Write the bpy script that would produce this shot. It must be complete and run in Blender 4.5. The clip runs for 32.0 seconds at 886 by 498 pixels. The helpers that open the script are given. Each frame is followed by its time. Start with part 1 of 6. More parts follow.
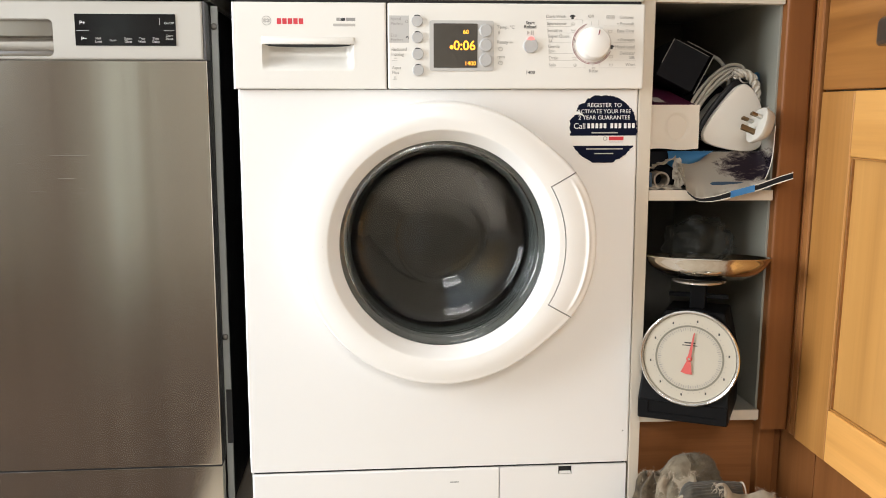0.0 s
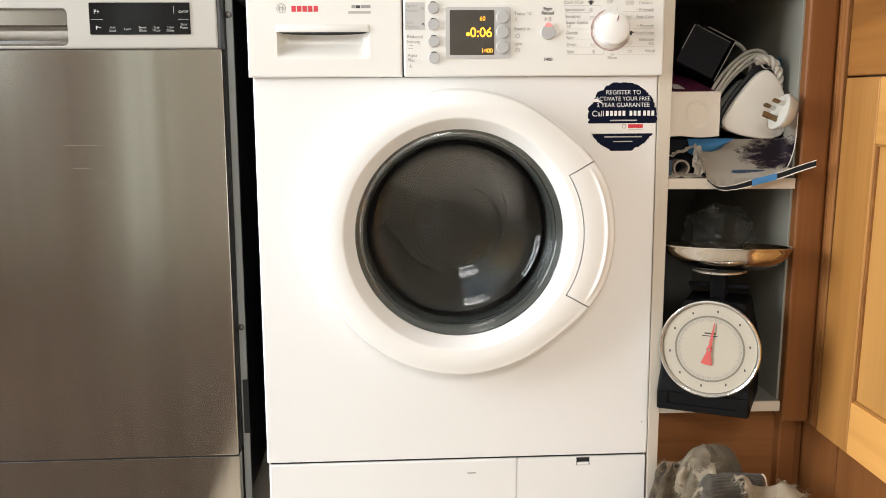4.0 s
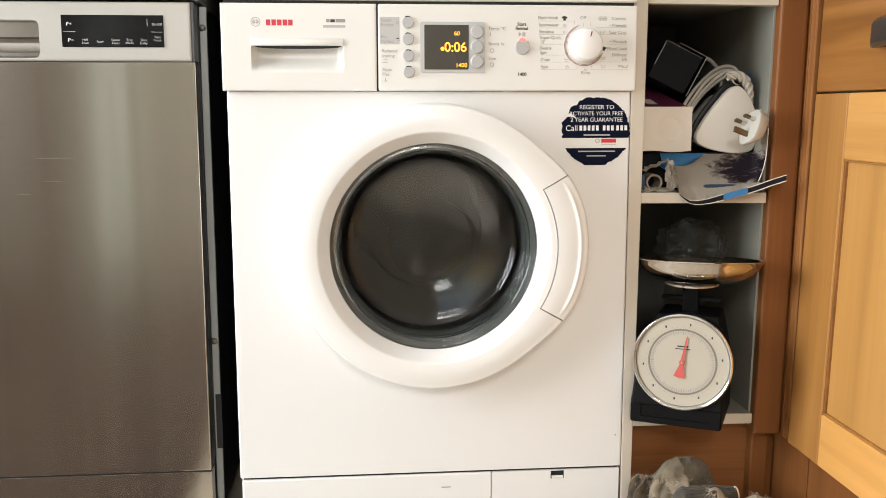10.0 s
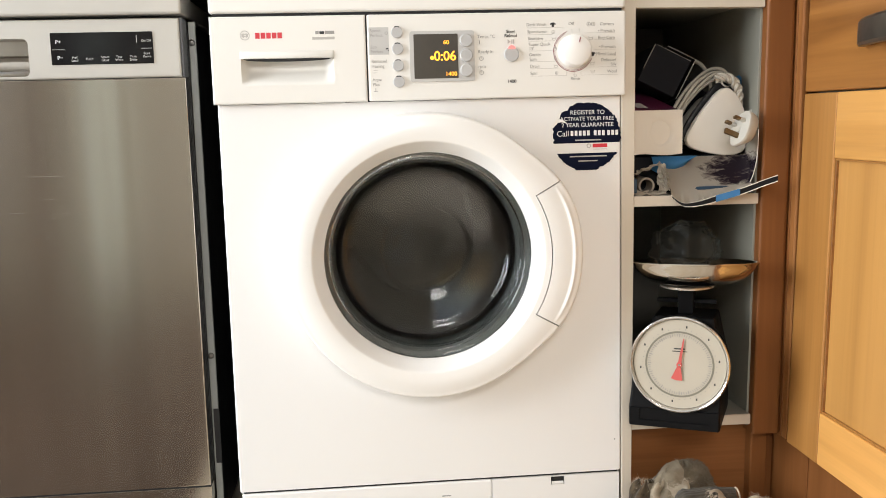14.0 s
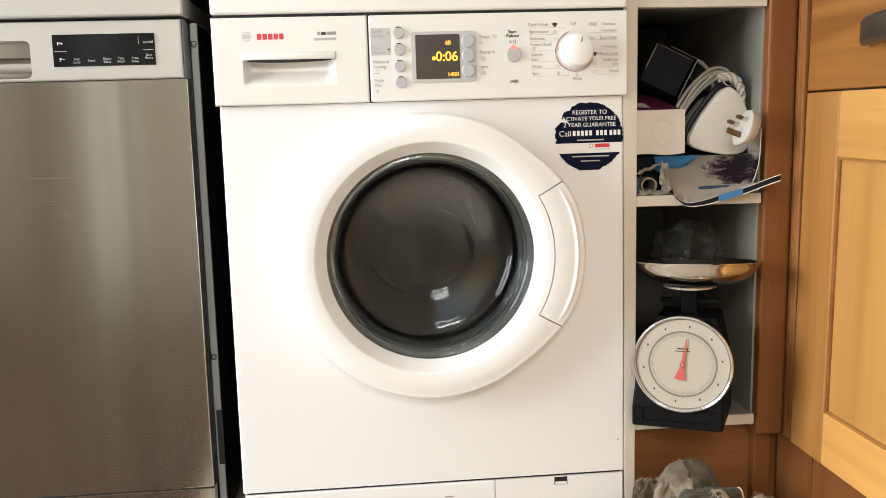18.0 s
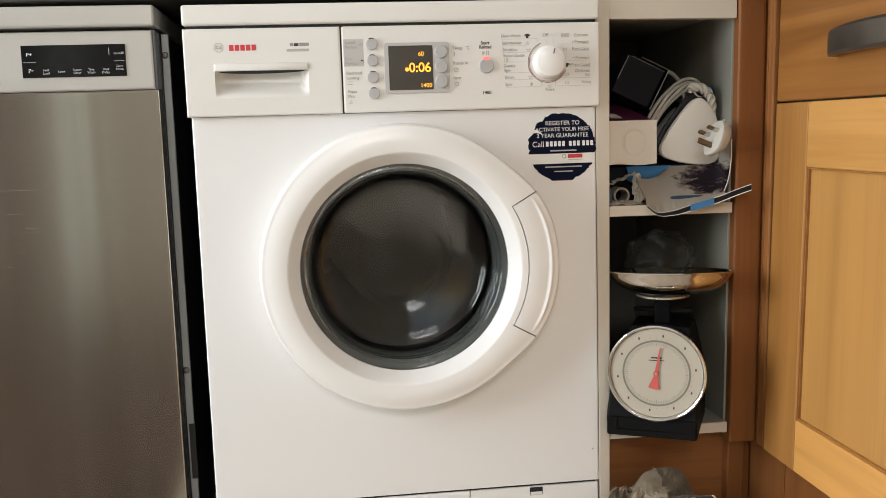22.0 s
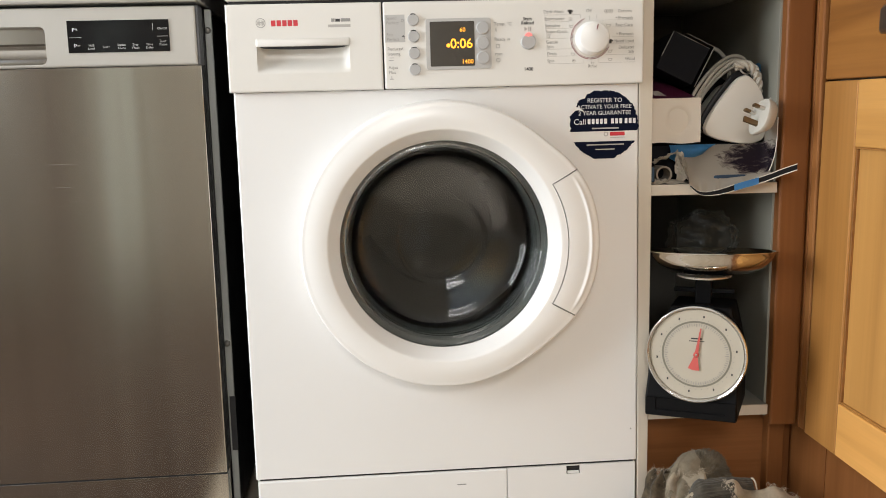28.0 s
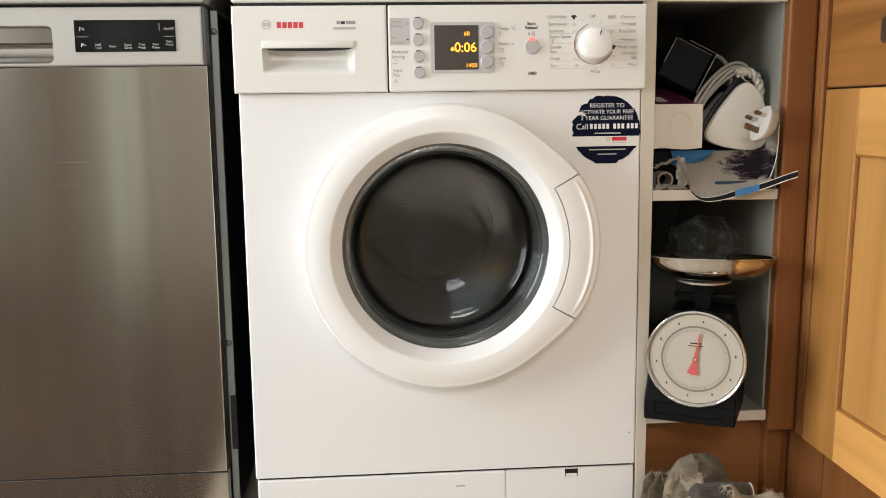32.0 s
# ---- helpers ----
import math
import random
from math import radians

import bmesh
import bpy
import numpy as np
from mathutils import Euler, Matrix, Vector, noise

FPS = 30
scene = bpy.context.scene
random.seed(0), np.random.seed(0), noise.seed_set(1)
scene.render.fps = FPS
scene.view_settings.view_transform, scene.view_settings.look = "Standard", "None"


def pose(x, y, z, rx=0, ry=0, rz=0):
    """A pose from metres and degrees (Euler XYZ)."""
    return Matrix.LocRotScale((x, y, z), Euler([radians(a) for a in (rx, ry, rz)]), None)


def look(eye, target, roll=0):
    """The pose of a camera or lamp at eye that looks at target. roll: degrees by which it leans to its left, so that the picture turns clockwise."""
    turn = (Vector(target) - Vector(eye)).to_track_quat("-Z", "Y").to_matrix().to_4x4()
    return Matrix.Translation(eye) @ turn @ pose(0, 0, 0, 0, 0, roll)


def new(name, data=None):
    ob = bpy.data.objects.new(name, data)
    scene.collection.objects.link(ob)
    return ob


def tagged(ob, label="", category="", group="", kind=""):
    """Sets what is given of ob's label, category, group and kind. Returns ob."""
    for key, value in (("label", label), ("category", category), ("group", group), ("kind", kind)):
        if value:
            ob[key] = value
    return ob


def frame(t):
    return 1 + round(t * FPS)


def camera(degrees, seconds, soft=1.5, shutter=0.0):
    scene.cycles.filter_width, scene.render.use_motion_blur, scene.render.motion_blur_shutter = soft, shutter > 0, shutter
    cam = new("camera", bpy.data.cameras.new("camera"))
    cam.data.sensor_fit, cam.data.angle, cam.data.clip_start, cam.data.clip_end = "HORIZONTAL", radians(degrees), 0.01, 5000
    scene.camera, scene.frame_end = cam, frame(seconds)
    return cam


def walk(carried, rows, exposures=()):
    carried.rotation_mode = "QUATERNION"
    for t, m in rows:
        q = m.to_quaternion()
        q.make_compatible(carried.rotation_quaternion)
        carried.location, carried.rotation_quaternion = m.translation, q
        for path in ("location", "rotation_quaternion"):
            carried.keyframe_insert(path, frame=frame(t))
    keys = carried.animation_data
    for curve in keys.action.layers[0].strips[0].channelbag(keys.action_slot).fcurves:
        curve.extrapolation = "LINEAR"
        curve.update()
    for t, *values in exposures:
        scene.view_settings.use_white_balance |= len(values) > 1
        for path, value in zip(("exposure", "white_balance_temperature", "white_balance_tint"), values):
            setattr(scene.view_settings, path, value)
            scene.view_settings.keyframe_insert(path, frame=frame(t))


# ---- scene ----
cam = camera(50.6, 32.0, soft=0.92)
PATH = [
    (0, (-0.109, -1.391, 0.664), (0.048, 0.581, 0.369), -0.1),
    (0.5, (-0.109, -1.391, 0.663), (0.048, 0.581, 0.374), -0.0),
    (1, (-0.11, -1.391, 0.663), (0.048, 0.582, 0.382), -0.0),
    (1.5, (-0.11, -1.393, 0.663), (0.048, 0.581, 0.384), -0.0),
    (2, (-0.109, -1.391, 0.663), (0.046, 0.583, 0.384), -0.3),
    (2.5, (-0.109, -1.39, 0.663), (0.038, 0.585, 0.384), -0.7),
    (3, (-0.109, -1.391, 0.664), (0.023, 0.584, 0.379), -0.7),
    (3.5, (-0.105, -1.38, 0.664), (0.009, 0.593, 0.357), -0.4),
    (5.5, (-0.103, -1.377, 0.667), (0.026, 0.592, 0.337), -0.3),
    (6, (-0.105, -1.382, 0.666), (0.032, 0.59, 0.36), -0.5),
    (6.5, (-0.105, -1.381, 0.666), (0.042, 0.592, 0.373), -0.3),
    (7, (-0.105, -1.38, 0.667), (0.058, 0.592, 0.376), 0.0),
    (7.5, (-0.105, -1.381, 0.666), (0.067, 0.59, 0.376), 0.2),
    (8, (-0.105, -1.381, 0.667), (0.07, 0.589, 0.37), 0.1),
    (8.5, (-0.104, -1.38, 0.667), (0.068, 0.59, 0.367), -0.0),
    (9, (-0.104, -1.38, 0.667), (0.063, 0.591, 0.369), -0.1),
    (9.5, (-0.105, -1.379, 0.667), (0.063, 0.591, 0.369), -0.1),
    (10, (-0.104, -1.379, 0.667), (0.066, 0.592, 0.372), -0.1),
    (10.5, (-0.105, -1.379, 0.667), (0.069, 0.591, 0.37), -0.3),
    (11, (-0.105, -1.383, 0.667), (0.062, 0.59, 0.381), -0.9),
    (11.5, (-0.106, -1.382, 0.667), (0.053, 0.592, 0.387), -1.0),
    (12, (-0.106, -1.383, 0.666), (0.057, 0.592, 0.396), -1.1),
    (12.5, (-0.106, -1.383, 0.666), (0.065, 0.592, 0.397), -1.2),
    (13, (-0.105, -1.381, 0.666), (0.07, 0.593, 0.394), -1.3),
    (13.5, (-0.105, -1.381, 0.667), (0.075, 0.592, 0.392), -1.5),
    (14, (-0.104, -1.38, 0.667), (0.078, 0.592, 0.39), -1.5),
    (14.5, (-0.105, -1.38, 0.667), (0.075, 0.592, 0.388), -1.4),
    (16.5, (-0.105, -1.379, 0.667), (0.075, 0.594, 0.391), -1.7),
    (17, (-0.105, -1.38, 0.667), (0.073, 0.593, 0.392), -1.7),
    (17.5, (-0.105, -1.379, 0.667), (0.073, 0.594, 0.394), -1.7),
    (18, (-0.104, -1.379, 0.667), (0.073, 0.594, 0.391), -1.7),
    (18.5, (-0.104, -1.376, 0.667), (0.078, 0.596, 0.387), -1.8),
    (19, (-0.104, -1.377, 0.667), (0.089, 0.595, 0.391), -1.9),
    (19.5, (-0.104, -1.374, 0.666), (0.122, 0.596, 0.403), -2.5),
    (20, (-0.104, -1.376, 0.667), (0.14, 0.592, 0.411), -2.8),
    (20.5, (-0.104, -1.374, 0.667), (0.147, 0.594, 0.412), -2.8),
    (21, (-0.104, -1.374, 0.667), (0.152, 0.593, 0.411), -2.8),
    (21.5, (-0.104, -1.375, 0.667), (0.146, 0.593, 0.411), -2.6),
    (22, (-0.104, -1.378, 0.667), (0.129, 0.592, 0.412), -1.8),
    (22.5, (-0.107, -1.385, 0.666), (0.085, 0.586, 0.386), -0.0),
    (23, (-0.104, -1.379, 0.667), (0.048, 0.589, 0.347), 0.6),
    (23.5, (-0.105, -1.379, 0.667), (0.049, 0.587, 0.335), 0.4),
    (24, (-0.104, -1.379, 0.667), (0.049, 0.588, 0.337), 0.2),
    (24.5, (-0.105, -1.379, 0.667), (0.047, 0.588, 0.339), 0.3),
    (25, (-0.105, -1.378, 0.667), (0.044, 0.589, 0.338), -0.0),
    (25.5, (-0.106, -1.383, 0.666), (0.034, 0.586, 0.345), -0.7),
    (27.5, (-0.107, -1.384, 0.667), (0.039, 0.589, 0.372), -1.7),
    (28, (-0.104, -1.376, 0.667), (0.044, 0.596, 0.366), -1.5),
    (28.5, (-0.104, -1.377, 0.667), (0.05, 0.593, 0.358), -1.2),
    (29, (-0.105, -1.379, 0.666), (0.05, 0.591, 0.361), -1.0),
    (29.5, (-0.105, -1.381, 0.667), (0.047, 0.591, 0.366), -1.0),
    (30, (-0.105, -1.38, 0.667), (0.045, 0.591, 0.366), -1.0),
    (30.5, (-0.106, -1.381, 0.666), (0.04, 0.591, 0.366), -1.0),
    (31, (-0.105, -1.381, 0.667), (0.04, 0.591, 0.364), -0.9),
    (31.5, (-0.106, -1.382, 0.667), (0.038, 0.59, 0.366), -0.9),
    (32, (-0.107, -1.384, 0.666), (0.041, 0.589, 0.373), -0.8),
]
EXPOSURE = [(0, 0.0), (19.2, 0.0), (20, -0.16), (20.5, -0.36), (21, -0.62), (21.5, -0.56), (22, -0.44), (23, -0.36), (28, -0.32), (32, -0.3)]
walk(cam, [(t, look(eye, target, roll)) for t, eye, target, roll in PATH],
     EXPOSURE)

# ---- world, sun, large lights ----
world = bpy.data.worlds.new("sky")
scene.world = world
world.use_nodes = True
_wn = world.node_tree
_sky = _wn.nodes.new("ShaderNodeTexSky")
_sky.sky_type, _sky.sun_disc = "NISHITA", False
_sky.sun_elevation, _sky.sun_rotation = radians(41), radians(193)
_bg = _wn.nodes["Background"]
_bg.inputs["Strength"].default_value = 0.12
_wn.links.new(_sky.outputs[0], _bg.inputs[0])


# Sun is added through the assumed doorway; its floor patch bounces light upward.
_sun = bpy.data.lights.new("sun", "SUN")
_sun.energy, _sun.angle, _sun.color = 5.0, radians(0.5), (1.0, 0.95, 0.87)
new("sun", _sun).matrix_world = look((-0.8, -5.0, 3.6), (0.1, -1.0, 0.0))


def window_light(name, place, target, width, height, watts, color):
    """Sky light standing in a window's opening."""
    lamp = bpy.data.lights.new(name, "AREA")
    lamp.shape, lamp.size, lamp.size_y, lamp.energy, lamp.color = "RECTANGLE", width, height, watts, color
    ob = new(name, lamp)
    ob.matrix_world = look(place, target)
    return ob


window_light("glass_door_light", (-2.06, -0.66, 1.0), (0, -0.6, 0.7), 0.95, 1.3, 73, (0.93, 0.965, 1.0))
# Front fill from an assumed doorway; its position avoids strong reflections.
window_light("front_fill_light", (-0.22, -2.69, 1.72), (0.0, 0, 0.42), 0.64, 0.46, 22.2, (1.0, 0.945, 0.895))


# ---- materials ----
def nodes_of(name):
    m = bpy.data.materials.new(name)
    m.use_nodes = True
    t = m.node_tree
    return m, t, t.nodes["Principled BSDF"]


def put(t, socket, value):
    if hasattr(value, "links") or hasattr(value, "is_output"):
        t.links.new(value, socket)
    else:
        socket.default_value = value


def coords(t, scale, space="Object"):
    tc = t.nodes.new("ShaderNodeTexCoord")
    mp = t.nodes.new("ShaderNodeMapping")
    mp.inputs["Scale"].default_value = scale
    t.links.new(tc.outputs[space], mp.inputs[0])
    return mp.outputs[0]


def grain(t, scale, size, detail=6, rough=0.6, distort=0.0):
    n = t.nodes.new("ShaderNodeTexNoise")
    n.inputs["Scale"].default_value, n.inputs["Detail"].default_value = size, detail
    n.inputs["Roughness"].default_value, n.inputs["Distortion"].default_value = rough, distort
    t.links.new(coords(t, scale), n.inputs["Vector"])
    return n.outputs["Fac"]


def ramp(t, fac, stops):
    r = t.nodes.new("ShaderNodeValToRGB")
    e = r.color_ramp.elements
    while len(e) < len(stops):
        e.new(0.5)
    for el, (p, c) in zip(e, stops):
        el.position, el.color = p, (*c, 1) if len(c) == 3 else c
    t.links.new(fac, r.inputs[0])
    return r.outputs[0]


def bump(t, p, fac, strength, distance=0.001):
    b = t.nodes.new("ShaderNodeBump")
    b.inputs["Strength"].default_value, b.inputs["Distance"].default_value = strength, distance
    t.links.new(fac, b.inputs["Height"])
    t.links.new(b.outputs[0], p.inputs["Normal"])


def surf(name, color, rough=0.5, metal=0.0, vary=0.06, size=40, relief=0.05, coat=0.0, wear=0.0, spread=(1, 1, 1)):
    """Painted, moulded or cast surface: tone varies over the piece and as fine grain, with slight relief."""
    m, t, p = nodes_of(name)
    big = grain(t, spread, size * 0.12, 4)
    fine = grain(t, spread, size * 6, 3)
    lo = tuple(max(0, c * (1 - vary)) for c in color)
    hi = tuple(min(1, c * (1 + vary)) for c in color)
    col = ramp(t, big, [(0.3, lo), (0.7, hi)])
    t.links.new(col, p.inputs["Base Color"])
    r = ramp(t, grain(t, spread, size, 5), [(0.25, (max(0.02, rough - 0.06 - wear),) * 3), (0.75, (min(1, rough + 0.06 + wear),) * 3)])
    t.links.new(r, p.inputs["Roughness"])
    p.inputs["Metallic"].default_value = metal
    p.inputs["Coat Weight"].default_value = coat
    p.inputs["Coat Roughness"].default_value = 0.15
    bump(t, p, fine, relief, 0.0006)
    return m


def wood(name, dark, mid, light, along=2, rough=0.38, scale=1.0):
    """Oiled timber whose grain runs along one axis."""
    m, t, p = nodes_of(name)
    sc = [26 * scale] * 3
    sc[along] = 1.5 * scale
    wide = grain(t, sc, 1.0, 3, 0.5, 1.0)
    sc2 = [240 * scale] * 3
    sc2[along] = 7 * scale
    pores = grain(t, sc2, 1.0, 3, 0.55)
    c = ramp(t, wide, [(0.28, dark), (0.5, mid), (0.74, light)])
    mix = t.nodes.new("ShaderNodeMix")
    mix.data_type, mix.blend_type = "RGBA", "MULTIPLY"
    mix.inputs["Factor"].default_value = 0.17
    t.links.new(c, mix.inputs[6])
    t.links.new(ramp(t, pores, [(0.34, (0.55, 0.5, 0.45)), (0.55, (1, 1, 1))]), mix.inputs[7])
    ti = t.nodes.new("ShaderNodeObjectInfo")
    hs = t.nodes.new("ShaderNodeHueSaturation")
    mr = t.nodes.new("ShaderNodeMapRange")
    mr.inputs["To Min"].default_value, mr.inputs["To Max"].default_value = 0.9, 1.1
    t.links.new(ti.outputs["Random"], mr.inputs[0])
    t.links.new(mr.outputs[0], hs.inputs["Value"])
    t.links.new(mix.outputs[2], hs.inputs["Color"])
    t.links.new(hs.outputs[0], p.inputs["Base Color"])
    t.links.new(ramp(t, wide, [(0.2, (rough + 0.08,) * 3), (0.8, (rough - 0.06,) * 3)]), p.inputs["Roughness"])
    bump(t, p, pores, 0.12, 0.0008)
    return m


def steel(name, color=(0.62, 0.58, 0.52), rough=0.16, aniso=0.85, brush=(4, 4, 700)):
    """Brushed stainless steel with faint smears; upright reflection streaks are painted into its colour."""
    m, t, p = nodes_of(name)
    p.inputs["Metallic"].default_value = 1
    lines = grain(t, brush, 1.0, 3, 0.7)
    smear = grain(t, (9, 9, 0.8), 1.0, 2)
    lo = tuple(c * 0.93 for c in color)
    streak = grain(t, (34, 34, 0.5), 1.0, 4, 0.65)
    mix = t.nodes.new("ShaderNodeMix")
    mix.data_type, mix.blend_type = "RGBA", "MULTIPLY"
    mix.inputs["Factor"].default_value = 1.0
    t.links.new(ramp(t, lines, [(0.3, lo), (0.7, color)]), mix.inputs[6])
    t.links.new(ramp(t, streak, [(0.3, (0.86, 0.85, 0.84)), (0.5, (0.96, 0.96, 0.96)), (0.7, (1.0, 1.0, 1.0))]), mix.inputs[7])
    t.links.new(mix.outputs[2], p.inputs["Base Color"])
    t.links.new(ramp(t, smear, [(0.1, (rough - 0.04,) * 3), (0.9, (rough + 0.06,) * 3)]), p.inputs["Roughness"])
    p.inputs["Anisotropic"].default_value = aniso
    p.inputs["Anisotropic Rotation"].default_value = 0.25
    tg = t.nodes.new("ShaderNodeTangent")
    tg.direction_type, tg.axis = "RADIAL", "Z"
    t.links.new(tg.outputs[0], p.inputs["Tangent"])
    return m


def glow(name, color, strength):
    m, t, p = nodes_of(name)
    p.inputs["Base Color"].default_value = (*[c * 0.2 for c in color], 1)
    p.inputs["Emission Color"].default_value = (*color, 1)
    p.inputs["Emission Strength"].default_value = strength
    return m


def clear(name, color=(1, 1, 1), rough=0.0, ior=1.45, gloss=0.5):
    m, t, p = nodes_of(name)
    p.inputs["Base Color"].default_value = (*color, 1)
    p.inputs["Transmission Weight"].default_value = 1
    p.inputs["IOR"].default_value = ior
    p.inputs["Specular IOR Level"].default_value = gloss
    smudge = grain(t, (1, 1, 1), 9, 5)
    t.links.new(ramp(t, smudge, [(0.45, (rough,) * 3), (0.8, (rough + 0.05,) * 3)]), p.inputs["Roughness"])
    return m


WHITE = surf("white_enamel", (0.81, 0.8, 0.785), 0.44, vary=0.008, size=12, relief=0.006, coat=0.12, wear=-0.045)
PLASTIC = surf("white_plastic", (0.77, 0.75, 0.708), 0.36, vary=0.008, size=14, relief=0.01, coat=0.1, wear=-0.045)
DOORPLASTIC = surf("door_white_plastic", (0.85, 0.835, 0.81), 0.3, vary=0.006, size=14, relief=0.006, coat=0.15, wear=-0.05)
GAP = surf("dark_seam", (0.012, 0.012, 0.013), 0.7)
BLACK = surf("black_plastic", (0.014, 0.014, 0.016), 0.35, vary=0.2, relief=0.05)
SIDEBLACK = surf("black_side_panel", (0.012, 0.012, 0.013), 0.55, vary=0.2)
STEEL = steel("brushed_steel")
FASCIA = surf("silver_paint", (0.5, 0.48, 0.44), 0.4, metal=0.35, vary=0.02, size=30, relief=0.03)
GREYSIDE = surf("grey_flange", (0.3, 0.31, 0.3), 0.45, metal=0.2, vary=0.05)
CHROME = surf("chrome", (0.7, 0.69, 0.67), 0.2, metal=1, vary=0.02, relief=0.01)
DRUMSTEEL = surf("drum_steel", (0.2, 0.19, 0.18), 0.45, metal=1, vary=0.1)
RUBBER = surf("grey_rubber", (0.105, 0.122, 0.122), 0.42, vary=0.08, relief=0.03)
GLASS = clear("porthole_glass", (0.86, 0.87, 0.85), 0.03, 1.45, 0.5)
LAMINATE = surf("cream_laminate", (0.6, 0.54, 0.45), 0.45, vary=0.03, size=20, relief=0.06)
# Light grey boards toned down; the shelves' inner shade is in this colour.
SHADELAM = surf("shaded_grey_laminate", (0.24, 0.235, 0.198), 0.5, vary=0.03, size=20, relief=0.05)
# Stiles darkened, rails and panel paled: the door's uneven light is in these tones.
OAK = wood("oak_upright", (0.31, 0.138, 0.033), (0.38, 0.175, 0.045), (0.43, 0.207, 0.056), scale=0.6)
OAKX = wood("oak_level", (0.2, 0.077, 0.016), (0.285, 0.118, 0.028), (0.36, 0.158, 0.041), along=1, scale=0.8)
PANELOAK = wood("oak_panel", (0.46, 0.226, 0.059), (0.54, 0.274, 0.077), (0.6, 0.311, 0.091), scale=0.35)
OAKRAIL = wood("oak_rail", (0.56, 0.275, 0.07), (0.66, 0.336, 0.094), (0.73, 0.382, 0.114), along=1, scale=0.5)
STAINED = wood("stained_upright", (0.17, 0.06, 0.016), (0.205, 0.076, 0.021), (0.24, 0.092, 0.028), rough=0.5, scale=0.6)
STAINEDX = wood("stained_level", (0.21, 0.079, 0.025), (0.25, 0.1, 0.033), (0.29, 0.121, 0.043), along=0, rough=0.42)
STAINED2 = wood("stained_fillet", (0.25, 0.093, 0.026), (0.32, 0.13, 0.038), (0.37, 0.165, 0.052), rough=0.48)
# Shade behind the shelves and in cupboard joints is put into this tone.
SHADEBACK = surf("shaded_back", (0.09, 0.086, 0.074), 0.7, vary=0.2)
HANDLE = surf("pewter_handle", (0.22, 0.2, 0.175), 0.34, metal=0.9, vary=0.25, size=60, relief=0.1)
WORKTOP = wood("dark_worktop", (0.02, 0.018, 0.016), (0.045, 0.04, 0.036), (0.1, 0.09, 0.08), along=0, rough=0.45, scale=0.8)
# Unseen floor, paled to throw the sun patch's light onto the fronts.
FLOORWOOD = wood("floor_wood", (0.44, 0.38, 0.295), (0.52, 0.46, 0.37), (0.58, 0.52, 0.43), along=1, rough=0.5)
WALLPAINT = surf("wall_paint", (0.46, 0.425, 0.36), 0.8, vary=0.03, size=10, relief=0.1)
RUGBROWN = surf("brown_rug", (0.055, 0.03, 0.015), 0.9, vary=0.3, size=60, relief=0.5)
TAUPE = surf("taupe_paint", (0.3, 0.245, 0.2), 0.5, vary=0.05, size=10)
GRIPSTEEL = steel("grip_steel", (0.6, 0.57, 0.53), 0.16, 0.0)
BOARDPAINT = surf("pale_green_paint", (0.84, 0.9, 0.84), 0.5, vary=0.02, size=10)
CEILPAINT = surf("ceiling_paint", (0.8, 0.79, 0.76), 0.85, vary=0.02, size=10, relief=0.1)

for _m in (STAINED, STAINED2, STAINEDX):
    _m.node_tree.nodes["Principled BSDF"].inputs["Specular IOR Level"].default_value = 0.25

# ---- building helpers ----
ORIGIN = {}


def thing(name, place, label, category, group="", kind=""):
    ob = new(name)
    ob.empty_display_size = 0.05
    ob.location = place
    ORIGIN[ob.name] = Vector(place)
    return tagged(ob, label, category, group, kind)


def part(name, bm, material, parent=None, label="", smooth=None):
    """One mesh, modelled in world metres, as a part of a thing or of another part."""
    me = bpy.data.meshes.new(name)
    at = ORIGIN[parent.name] if parent else Vector((0, 0, 0))
    bmesh.ops.translate(bm, verts=bm.verts, vec=-at)
    bmesh.ops.recalc_face_normals(bm, faces=bm.faces)
    if smooth:
        for f in bm.faces:
            f.smooth = True
        for e in bm.edges:
            if len(e.link_faces) == 2 and e.calc_face_angle(0) > radians(smooth):
                e.smooth = False
    bm.to_mesh(me)
    bm.free()
    me.materials.append(material)
    ob = new(name, me)
    if parent:
        ob.parent = parent
    ORIGIN[ob.name] = at
    if label:
        tagged(ob, label)
    return ob


def solo(name, bm, material, label, category, place=None, smooth=None, kind=""):
    """A thing of one mesh."""
    at = Vector(place) if place else Vector((0, 0, 0))
    bmesh.ops.translate(bm, verts=bm.verts, vec=-at)
    ob = part(name, bm, material, None, "", smooth)
    ob.location = at
    return tagged(ob, label, category, "", kind)


def box(x0, x1, y0, y1, z0, z1, bevel=0.0, seg=2, bm=None):
    bm = bm or bmesh.new()
    made = bmesh.ops.create_cube(bm, size=1)["verts"]
    for v in made:
        v.co = Vector(((x0 + x1) / 2 + v.co.x * (x1 - x0), (y0 + y1) / 2 + v.co.y * (y1 - y0), (z0 + z1) / 2 + v.co.z * (z1 - z0)))
    if bevel:
        edges = list({e for v in made for e in v.link_edges})
        bmesh.ops.bevel(bm, geom=edges, offset=bevel, segments=seg, profile=0.5, affect="EDGES")
    return bm


